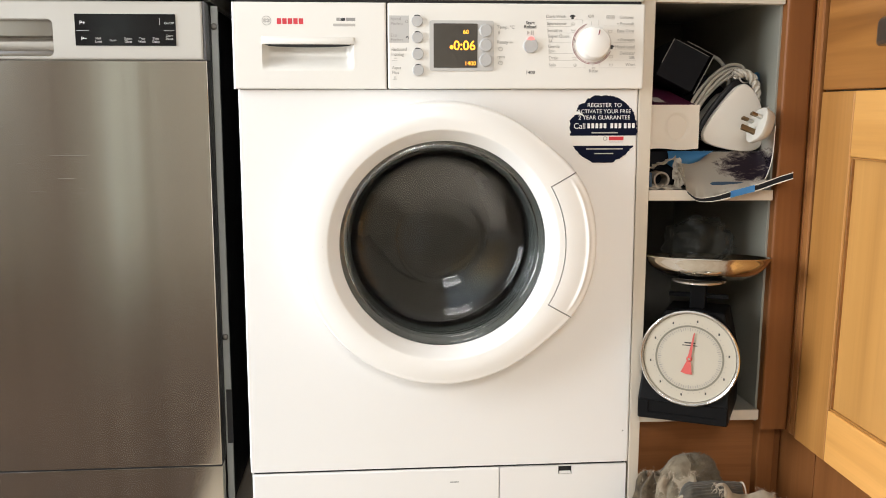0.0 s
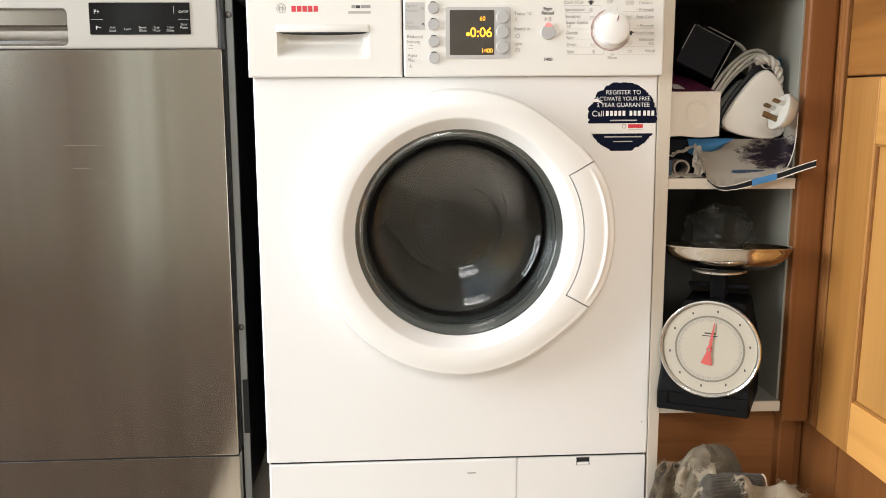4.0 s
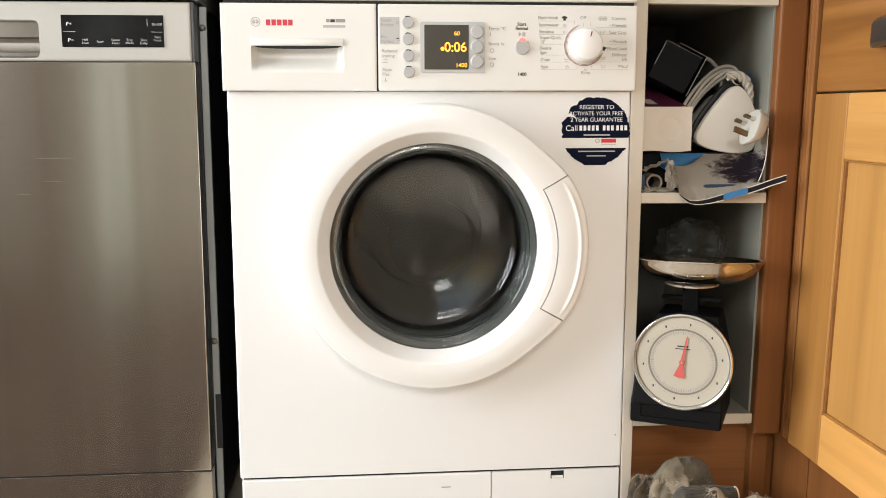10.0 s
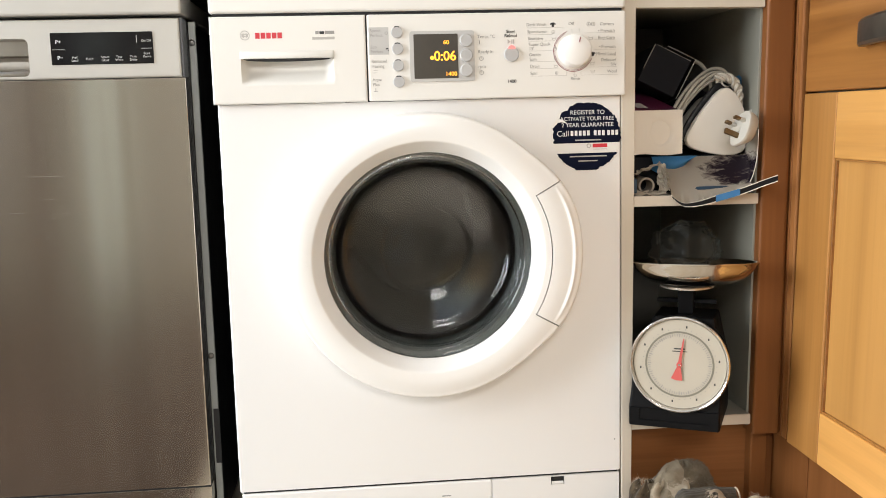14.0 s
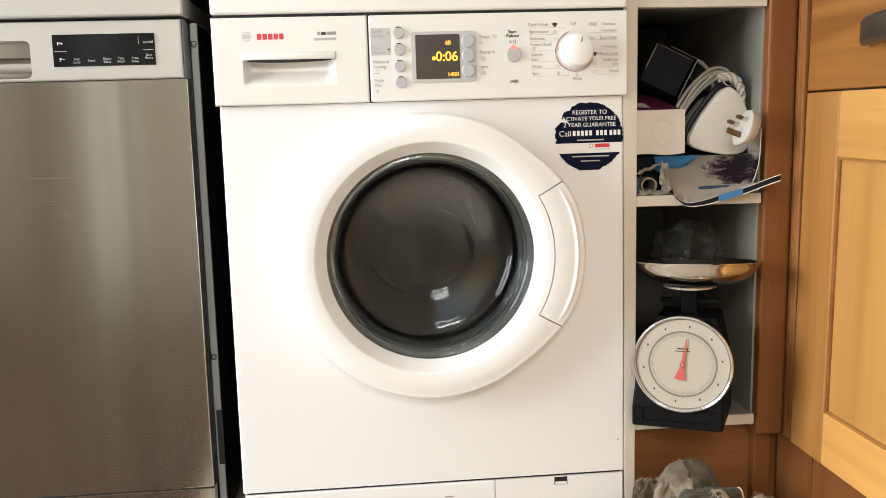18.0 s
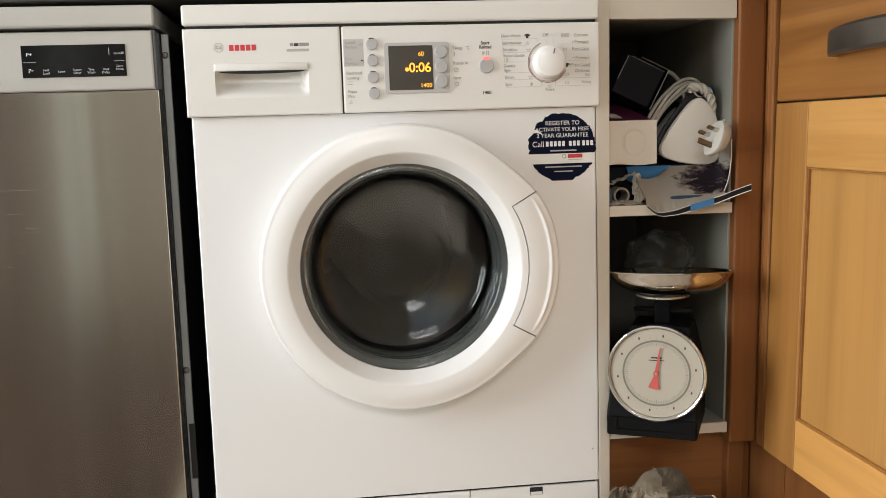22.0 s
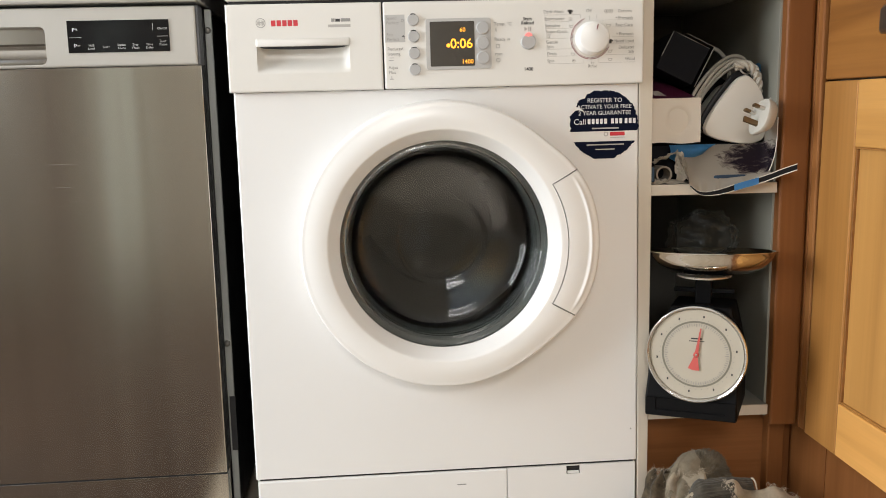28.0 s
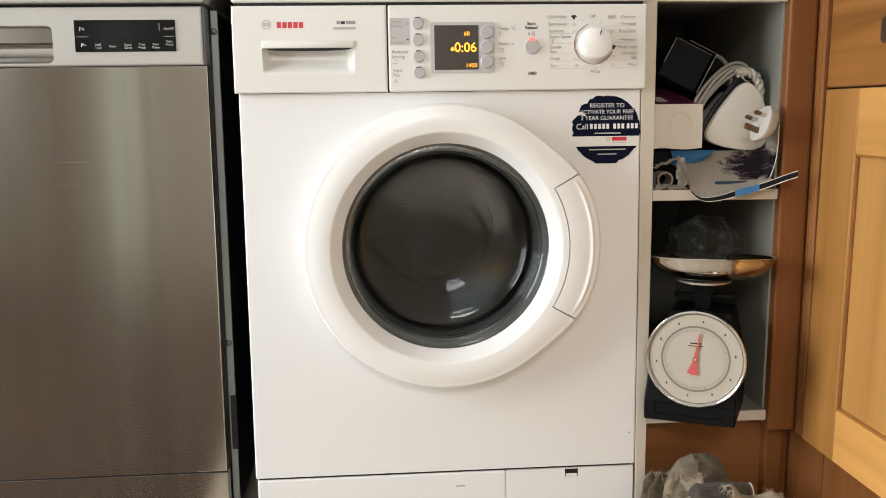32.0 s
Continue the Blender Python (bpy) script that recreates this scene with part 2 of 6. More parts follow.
def lathe(profile, cx, cz, seg=96, bm=None, a0=0.0, a1=360.0, axis="y", c3=0.0):
    """Revolves (radius, along) pairs about an axis through the given centre; axis y: (cx, y, cz); axis z: (cx, c3, z)."""
    bm = bm or bmesh.new()
    full = abs(a1 - a0) >= 359.9
    steps = seg if full else seg + 1
    rings = []
    for k in range(steps):
        a = radians(a0 + (a1 - a0) * k / seg)
        ring = []
        for r, s in profile:
            if axis == "y":
                ring.append(bm.verts.new((cx + r * math.cos(a), s, cz + r * math.sin(a))))
            else:
                ring.append(bm.verts.new((cx + r * math.cos(a), c3 + r * math.sin(a), cz + s)))
        rings.append(ring)
    for k in range(steps if full else steps - 1):
        a, b = rings[k], rings[(k + 1) % steps]
        for i in range(len(profile) - 1):
            bm.faces.new((a[i], a[i + 1], b[i + 1], b[i]))
    bmesh.ops.remove_doubles(bm, verts=bm.verts, dist=1e-6)
    return bm


def disc(cx, y, cz, r, depth, bevel=0.0008, seg=40):
    """A round button facing the room."""
    return lathe([(0, y), (r - bevel, y), (r, y + bevel), (r, y + depth), (0, y + depth)], cx, cz, seg)


def rounded(x0, x1, z0, z1, y0, y1, r, seg=6, bm=None):
    """A slab facing the room with rounded corners."""
    bm = bm or bmesh.new()
    pts = []
    for cx, cz, a in ((x1 - r, z1 - r, 0), (x0 + r, z1 - r, 90), (x0 + r, z0 + r, 180), (x1 - r, z0 + r, 270)):
        for k in range(seg + 1):
            b = radians(a + 90 * k / seg)
            pts.append((cx + r * math.cos(b), cz + r * math.sin(b)))
    front = [bm.verts.new((x, y0, z)) for x, z in pts]
    back = [bm.verts.new((x, y1, z)) for x, z in pts]
    bm.faces.new(front)
    bm.faces.new(back[::-1])
    n = len(pts)
    for i in range(n):
        bm.faces.new((front[i], back[i], back[(i + 1) % n], front[(i + 1) % n]))
    return bm


def tube(points, r, seg=8, bm=None, closed=False):
    """A round cable or wire along points."""
    bm = bm or bmesh.new()
    pts = [Vector(p) for p in points]
    rings = []
    n = len(pts)
    for i, p in enumerate(pts):
        d = (pts[(i + 1) % n] - pts[i - 1]) if closed else (pts[min(i + 1, n - 1)] - pts[max(i - 1, 0)])
        d.normalize()
        side = d.cross(Vector((0.13, 0.31, 0.94))).normalized()
        up = side.cross(d)
        rr = r[i] if isinstance(r, (list, tuple)) else r
        rings.append([bm.verts.new(p + rr * (math.cos(2 * math.pi * k / seg) * side + math.sin(2 * math.pi * k / seg) * up)) for k in range(seg)])
    for i in range(n if closed else n - 1):
        a, b = rings[i], rings[(i + 1) % n]
        for k in range(seg):
            bm.faces.new((a[k], a[(k + 1) % seg], b[(k + 1) % seg], b[k]))
    if not closed:
        bm.faces.new(rings[0][::-1])
        bm.faces.new(rings[-1])
    return bm


def spline(ctrl, steps=8):
    """Points of a smooth line through the given ones."""
    c = [Vector(p) for p in ctrl]
    out = []
    for i in range(len(c) - 1):
        p0, p1, p2, p3 = c[max(i - 1, 0)], c[i], c[i + 1], c[min(i + 2, len(c) - 1)]
        for k in range(steps):
            u = k / steps
            out.append(0.5 * ((2 * p1) + (p2 - p0) * u + (2 * p0 - 5 * p1 + 4 * p2 - p3) * u * u + (3 * p1 - p0 - 3 * p2 + p3) * u ** 3))
    out.append(c[-1])
    return out


def lettering(name, text, x, y, z, size, material, parent, align="LEFT", bold=0.0, lines=1.0):
    """Printed words, lying on a face that looks towards the room; z is the baseline of the first line."""
    cu = bpy.data.curves.new(name, "FONT")
    cu.body, cu.size, cu.align_x, cu.offset, cu.space_line = text, size, align, bold, lines
    cu.extrude = 0.00006
    tmp = bpy.data.objects.new("tmp", cu)
    me = bpy.data.meshes.new_from_object(tmp)
    bpy.data.objects.remove(tmp)
    me.name = name
    at = ORIGIN[parent.name]
    me.transform(Matrix.Translation(Vector((x, y, z)) - at) @ Matrix.Rotation(radians(90), 4, "X"))
    me.materials.clear()
    me.materials.append(material)
    ob = new(name, me)
    ob.parent = parent
    ORIGIN[ob.name] = at
    return ob


def bar(name, x0, x1, z0, z1, y, material, parent, lift=0.0003):
    return part(name, box(x0, x1, y - lift, y + 0.0004, z0, z1), material, parent)


# ---- the room ----
def plate_with_hole(x0, x1, z0, z1, y0, y1, cx, cz, r, seg=96, bevel=0.0):
    """A front sheet with a round opening."""
    bm = bmesh.new()
    angles = sorted({2 * math.pi * k / seg for k in range(seg)} | {math.atan2(z - cz, x - cx) % (2 * math.pi) for x in (x0, x1) for z in (z0, z1)})
    loops = {"fi": [], "fo": [], "bi": [], "bo": []}
    for a in angles:
        c, s = math.cos(a), math.sin(a)
        d = min(((x1 if c > 0 else x0) - cx) / c if abs(c) > 1e-9 else 9, ((z1 if s > 0 else z0) - cz) / s if abs(s) > 1e-9 else 9)
        for key, rr, y in (("fi", r, y0), ("fo", d, y0), ("bi", r, y1), ("bo", d, y1)):
            loops[key].append(bm.verts.new((cx + rr * c, y, cz + rr * s)))
    n = len(angles)
    for i in range(n):
        j = (i + 1) % n
        for a, b in (("fi", "fo"), ("bo", "bi"), ("fo", "bo"), ("bi", "fi")):
            bm.faces.new((loops[a][i], loops[b][i], loops[b][j], loops[a][j]))
    if bevel:
        outer = [e for e in bm.edges if all(v in set(loops["fo"]) for v in e.verts)]
        bmesh.ops.bevel(bm, geom=outer, offset=bevel, segments=4, profile=0.5, affect="EDGES")
    return bm


def frame_plate(x0, x1, z0, z1, hx0, hx1, hz0, hz1, y0, y1, bm=None, bevel=0.0):
    """A front plate with a rectangular opening."""
    bm = bm or bmesh.new()
    o = [bm.verts.new((x, y0, z)) for x, z in ((x0, z0), (x1, z0), (x1, z1), (x0, z1))]
    i = [bm.verts.new((x, y0, z)) for x, z in ((hx0, hz0), (hx1, hz0), (hx1, hz1), (hx0, hz1))]
    ob = [bm.verts.new((v.co.x, y1, v.co.z)) for v in o]
    ib = [bm.verts.new((v.co.x, y1, v.co.z)) for v in i]
    for k in range(4):
        j = (k + 1) % 4
        bm.faces.new((o[k], o[j], i[j], i[k]))
        bm.faces.new((ob[j], ob[k], ib[k], ib[j]))
        bm.faces.new((o[j], o[k], ob[k], ob[j]))
        bm.faces.new((i[k], i[j], ib[j], ib[k]))
    if bevel:
        edges = [e for e in bm.edges if all(v in set(o) for v in e.verts)]
        bmesh.ops.bevel(bm, geom=edges, offset=bevel, segments=3, profile=0.5, affect="EDGES")
    return bm


def plate_with_slot(x0, x1, z0, z1, hx0, hx1, hz0, hz1, r, y0, y1, bevel=0.0):
    """A front plate with a round-cornered opening."""
    bm = bmesh.new()
    inner = []
    for cx, cz, a in ((hx1 - r, hz1 - r, 0), (hx0 + r, hz1 - r, 90), (hx0 + r, hz0 + r, 180), (hx1 - r, hz0 + r, 270)):
        inner.append([(cx + r * math.cos(radians(a + 15 * k)), cz + r * math.sin(radians(a + 15 * k))) for k in range(7)])
    corners = ((x1, z1), (x0, z1), (x0, z0), (x1, z0))
    loops = {}
    for key, y in (("f", y0), ("b", y1)):
        loops[key] = [[bm.verts.new((x, y, z)) for x, z in c] for c in inner], [bm.verts.new((x, y, z)) for x, z in corners]
    for key in ("f", "b"):
        ins, out = loops[key]
        for q in range(4):
            for k in range(6):
                bm.faces.new((out[q], ins[q][k], ins[q][k + 1]))
            n = (q + 1) % 4
            bm.faces.new((out[q], ins[q][6], ins[n][0], out[n]))
    fi, bi = ([v for c in loops[k][0] for v in c] for k in ("f", "b"))
    fo, bo = loops["f"][1], loops["b"][1]
    for a, b in ((fi, bi), (fo, bo)):
        for k in range(len(a)):
            j = (k + 1) % len(a)
            bm.faces.new((a[k], a[j], b[j], b[k]))
    if bevel:
        bmesh.ops.bevel(bm, geom=[e for e in bm.edges if all(v in fo for v in e.verts)], offset=bevel, segments=3, profile=0.5, affect="EDGES")
    return bm


X0, X1, YF, YB, H = -2.1, 1.15, -2.7, 0.64, 2.4
solo("floor", box(X0 - 0.1, X1 + 0.1, YF - 0.1, YB + 0.1, -0.1, 0.0), FLOORWOOD, "pale timber kitchen floor out of view, bouncing sunlight upward", "floor", kind="structure")
solo("ceiling", box(X0 - 0.1, X1 + 0.1, YF - 0.1, YB + 0.1, H, H + 0.1), CEILPAINT, "white painted ceiling", "ceiling", kind="structure")
solo("wall_north", box(X0 - 0.1, X1 + 0.1, YB, YB + 0.1, 0, H), WALLPAINT, "cream painted wall behind the worktop", "wall", kind="structure")
solo("wall_east", box(X1, X1 + 0.1, YF, YB, 0, H), WALLPAINT, "cream painted side wall", "wall", kind="structure")
_s = frame_plate(-0.95, X1 + 0.1, 0, H, -0.59, 0.15, 0.03, 1.98, YF, YF - 0.1)
# Second opening is added so sky brightens the reflection in the steel's top.
frame_plate(X0 - 0.1, -0.951, 0, H, -2.04, -1.6, 0.82, 2.0, YF, YF - 0.1, bm=_s)
solo("wall_south", _s, WALLPAINT, "cream painted wall with an assumed garden door and an added opening", "wall", kind="structure")
_w = frame_plate(YF, YB, 0, H, -1.16, -0.16, 0.06, 2.0, 0, 0.1)
bmesh.ops.rotate(_w, verts=_w.verts, matrix=Matrix.Rotation(radians(90), 3, "Z"))
bmesh.ops.translate(_w, verts=_w.verts, vec=(X0, 0, 0))
solo("wall_west", _w, WALLPAINT, "cream painted wall with a glass door opening", "wall", kind="structure")
# Unseen upright boards, added only to streak the dishwasher's reflection.
solo("pale_reflection_board", box(-1.225, -1.075, YF, YF + 0.02, 0.0, 2.04, 0.003), BOARDPAINT, "narrow pale green board added unseen for the steel's reflected streak", "door", kind="structure")
solo("taupe_reflection_board", box(-1.52, -1.33, YF, YF + 0.02, 0.0, 2.04, 0.003), TAUPE, "taupe board added unseen for the dark band reflected in steel", "door", kind="structure")
# Rug is added out of view; its edge shapes the steel's dark reflection.
solo("rug", box(-1.95, -0.41, -2.45, -0.05, 0.0, 0.009, 0.003), RUGBROWN, "dark brown rug added unseen to darken the steel's lower reflection", "rug", place=(-1.4, -1.3, 0.0))
# Doorway is assumed, to house the front fill and admit the sun.
solo("door_3", frame_plate(-0.589, 0.149, 0.031, 1.979, -0.54, 0.1, 0.09, 1.92, YF - 0.005, YF - 0.05), CEILPAINT, "white frame of the assumed garden doorway, out of view", "door", kind="structure")

solo("reflected_opening", frame_plate(-2.039, -1.601, 0.821, 1.999, -2.0, -1.64, 0.87, 1.95, YF - 0.005, YF - 0.05), CEILPAINT, "white frame of an unseen opening added to brighten the steel's top", "window", kind="structure")

# ---- worktop ----
_t = box(-1.3, 0.5, 0.012, YB - 0.002, 0.8585, 0.898, 0.004)
# Second slab is assumed and out of view; it overhangs to shade the drawer.
box(0.5, 1.14, -0.62, YB - 0.002, 0.9025, 0.94, 0.004, bm=_t)
solo("worktop", _t, WORKTOP, "dark grey wood-grain laminate worktop over the appliances", "worktop", place=(-0.3, 0.3, 0.858))


# ---- open shelf unit ----
def lean(ob, degrees):
    """Fitted slightly out of plumb."""
    ob.rotation_euler.y = radians(degrees)


def shelf_unit():
    u = thing("shelf_unit", (0.31, 0.0, 0.0), "narrow open shelf unit with cream edges and grey sides", "shelf unit")
    xl, xr = 0.3108, 0.5018
    flank = box(xl - 0.0152, xl, -0.0012, 0.57, 0.0, 0.855, 0.0008)
    for v in flank.verts:
        if v.co.x < xl - 0.008:
            v.co.x -= 0.0078 * v.co.z
    part("side_panel", flank, LAMINATE, u, "cream laminate side panel")
    slant = 0.0085
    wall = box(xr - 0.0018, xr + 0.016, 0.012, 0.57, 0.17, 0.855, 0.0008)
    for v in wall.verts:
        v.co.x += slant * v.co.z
    part("side_panel", wall, SHADELAM, u)
    part("back_panel", box(xl, xr + 0.001, 0.45, 0.456, 0.16, 0.855), SHADEBACK, u, "back board darkened for the unlit depth of the shelves")
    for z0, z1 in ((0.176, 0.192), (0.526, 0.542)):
        s = part("shelf", box(xl + 0.0002, xr + slant * z0 - 0.0002, 0.004, 0.45, z0, z1, 0.0006), SHADELAM, u)
        part("edge_strip", box(xl + 0.0002, xr + slant * z0 - 0.0002, 0.0, 0.004, z0, z1, 0.0005), LAMINATE, s, "cream edging")
    part("top_rail", box(xl + 0.0002, xr + slant * 0.82 - 0.0002, 0.0, 0.02, 0.82, 0.855, 0.0006), LAMINATE, u, "cream top rail")
    part("top_board", box(xl + 0.0002, xr + slant * 0.83 - 0.0002, 0.0202, 0.45, 0.83, 0.846), SHADELAM, u)
    part("plinth", box(xl + 0.0002, xr + 0.02, 0.04, 0.055, 0.0, 0.1755, 0.001), STAINEDX, u, "reddish brown wooden plinth")
    lean(u, 0.45)
    return u


shelf_unit()


# ---- corner post and side cupboards ----
def corner_post():
    u = thing("corner_post", (0.503, 0.0, 0.0), "red-brown stained wooden corner post with moulded edge", "post")
    bm = bmesh.new()
    prof = [(0.503, 0.03), (0.503, -0.003), (0.5048, -0.0055), (0.507, -0.006), (0.541, -0.006), (0.5445, -0.005), (0.5468, -0.0022), (0.5477, 0.002), (0.5477, 0.03)]
    for z in (0.16, 0.9):
        bm.faces.new([bm.verts.new((x, y, z)) for x, y in prof])
    v = list(bm.verts)
    n = len(prof)
    for i in range(n):
        bm.faces.new((v[i], v[(i + 1) % n], v[n + (i + 1) % n], v[n + i]))
    part("post", bm, STAINED, u)
    part("recess_board", box(0.5482, 0.5615, -0.0085, 0.03, 0.155, 0.9, 0.001), STAINED, u)
    part("fillet", box(0.5482, 0.5615, -0.0262, -0.0087, 0.155, 0.9, 0.0025), STAINED2, u, "lighter stained fillet")
    part("foot", box(0.512, 0.541, 0.02, 0.05, 0.0, 0.1595, 0.003), STAINED, u, "recessed plinth post")
    part("plinth_return", box(0.5532, 0.565, -0.089, 0.05, 0.0, 0.153, 0.001), STAINED, u)
    part("plinth_link", box(0.5412, 0.5531, 0.03, 0.05, 0.0, 0.153, 0.001), STAINED, u)
    u.location.x += 0.0004
    lean(u, 0.95)
    return u


corner_post()


def side_cupboard():
    u = thing("base_cupboard", (0.5445, -0.035, 0.0), "oak base cupboard with a framed door and a drawer above", "cupboard")
    x0, x1, ya, yb = 0.5445, 0.5645, -0.0345, -0.53
    zb, zt = 0.1545, 0.6886
    part("carcass", box(0.5655, 1.12, -0.6, -0.034, 0.16, 0.9, 0.001), SHADEBACK, u, "cupboard carcass darkened for the shade in its joints")
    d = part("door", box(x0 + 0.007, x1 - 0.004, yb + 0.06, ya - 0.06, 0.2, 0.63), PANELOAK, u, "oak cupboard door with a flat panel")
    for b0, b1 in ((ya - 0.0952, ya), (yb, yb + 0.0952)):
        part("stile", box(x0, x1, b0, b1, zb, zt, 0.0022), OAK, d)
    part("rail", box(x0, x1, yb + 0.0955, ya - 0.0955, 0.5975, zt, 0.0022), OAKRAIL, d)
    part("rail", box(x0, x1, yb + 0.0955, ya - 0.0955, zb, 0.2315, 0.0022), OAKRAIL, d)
    for z0, z1 in ((0.2316, 0.2345), (0.5945, 0.5974)):
        part("bead", box(x0 + 0.003, x0 + 0.01, yb + 0.0955, ya - 0.0955, z0, z1, 0.0008), OAK, d)
    # Upright beads use the darker oak to paint the stiles' shadow line.
    for y0, y1 in ((ya - 0.0985, ya - 0.0955), (yb + 0.0955, yb + 0.0985)):
        part("bead", box(x0 + 0.003, x0 + 0.01, y0, y1, 0.2347, 0.5943, 0.0008), OAKX, d)
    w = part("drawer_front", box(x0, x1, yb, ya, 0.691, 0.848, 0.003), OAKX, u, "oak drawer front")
    bm = bmesh.new()
    rows = []
    for i in range(25):
        t = i / 24
        y = -0.2 - 0.25 * t
        bow = math.sin(math.pi * t) ** 0.6
        xo = x0 - 0.012 - 0.016 * bow
        zc, hh = 0.7605 + 0.003 * bow, 0.0165 + 0.0015 * bow
        rows.append([bm.verts.new(q) for q in ((xo, y, zc - hh), (xo - 0.003, y, zc - hh + 0.004), (xo - 0.003, y, zc + hh - 0.004), (xo, y, zc + hh), (xo + 0.009, y, zc + hh), (xo + 0.009, y, zc - hh))])
    for a, b in zip(rows, rows[1:]):
        for k in range(6):
            bm.faces.new((a[k], a[(k + 1) % 6], b[(k + 1) % 6], b[k]))
    bm.faces.new(rows[0])
    bm.faces.new(rows[-1][::-1])
    part("handle", bm, HANDLE, w, "dark pewter bowed bar handle")
    for y in (-0.206, -0.444):
        part("handle_post", box(x0 - 0.012, x0 + 0.001, y - 0.006, y + 0.006, 0.746, 0.775, 0.001), HANDLE, w)
    part("plinth", box(x0 + 0.009, x0 + 0.021, -0.6, -0.0915, 0, 0.152), STAINED, u, "stained wooden plinth")
    u.location.x -= 0.0006
    lean(u, 1.53)
    return u


side_cupboard()


# ---- washing machine ----
CX, CZ = 0.0, 0.466          # centre of the porthole
FACE = -0.012                # face of the control panel


def swell(a):
    """Outer radius of the door at an angle: it bulges at the handle."""
    d = (a + math.pi) % (2 * math.pi) - math.pi
    return 0.211 + 0.0195 * math.exp(-(d / radians(37)) ** 4)


def door_skin(a, s):
    """A point of the door's front: s runs from 0 at the inner rim to 1 at the outer edge."""
    r_out = swell(a)
    if s < 0.25:
        u = s / 0.25
        r, y = 0.1525 + 0.0175 * u, -0.024 - 0.023 * u
        if u > 0.86:
            y += 0.0012 * ((u - 0.86) / 0.14) ** 2
    else:
        u = (s - 0.25) / 0.75
        r = 0.17 + (r_out - 0.17) * u
        y = -0.0458 - 0.0014 * math.sin(math.pi * min(1, u * 1.3)) + 0.004 * u * u
        if u > 0.85:
            w = (u - 0.85) / 0.15
            y += 0.0415 * (1 - math.sqrt(max(0, 1 - w ** 3.2)))
    return Vector((CX + r * math.cos(a), y, CZ + r * math.sin(a)))


def door_patch(a0, a1, n, s0, s1, m, wrap=False, ridge=False, back=0.0):
    bm = bmesh.new()
    rows = []
    for i in range(n if wrap else n + 1):
        a = a0 + (a1 - a0) * i / n
        row = []
        for k in range(m + 1):
            s = s0 + (s1 - s0) * k / m
            p = door_skin(a, s)
            if ridge:
                e = min((a - a0), (a1 - a)) / radians(9)
                f = max(0, min(1, e))
                p.y -= 0.0026 * f * math.exp(-((s - 0.80) / 0.035) ** 2)
            row.append(bm.verts.new(p))
        rows.append(row)
    for i in range(n if wrap else n):
        a, b = rows[i], rows[(i + 1) % len(rows)]
        for k in range(m):
            bm.faces.new((a[k], a[k + 1], b[k + 1], b[k]))
    if back:
        edge = [e for e in bm.edges if e.is_boundary]
        r = bmesh.ops.extrude_edge_only(bm, edges=edge)
        for v in (g for g in r["geom"] if isinstance(g, bmesh.types.BMVert)):
            v.co.y += back
    return bm


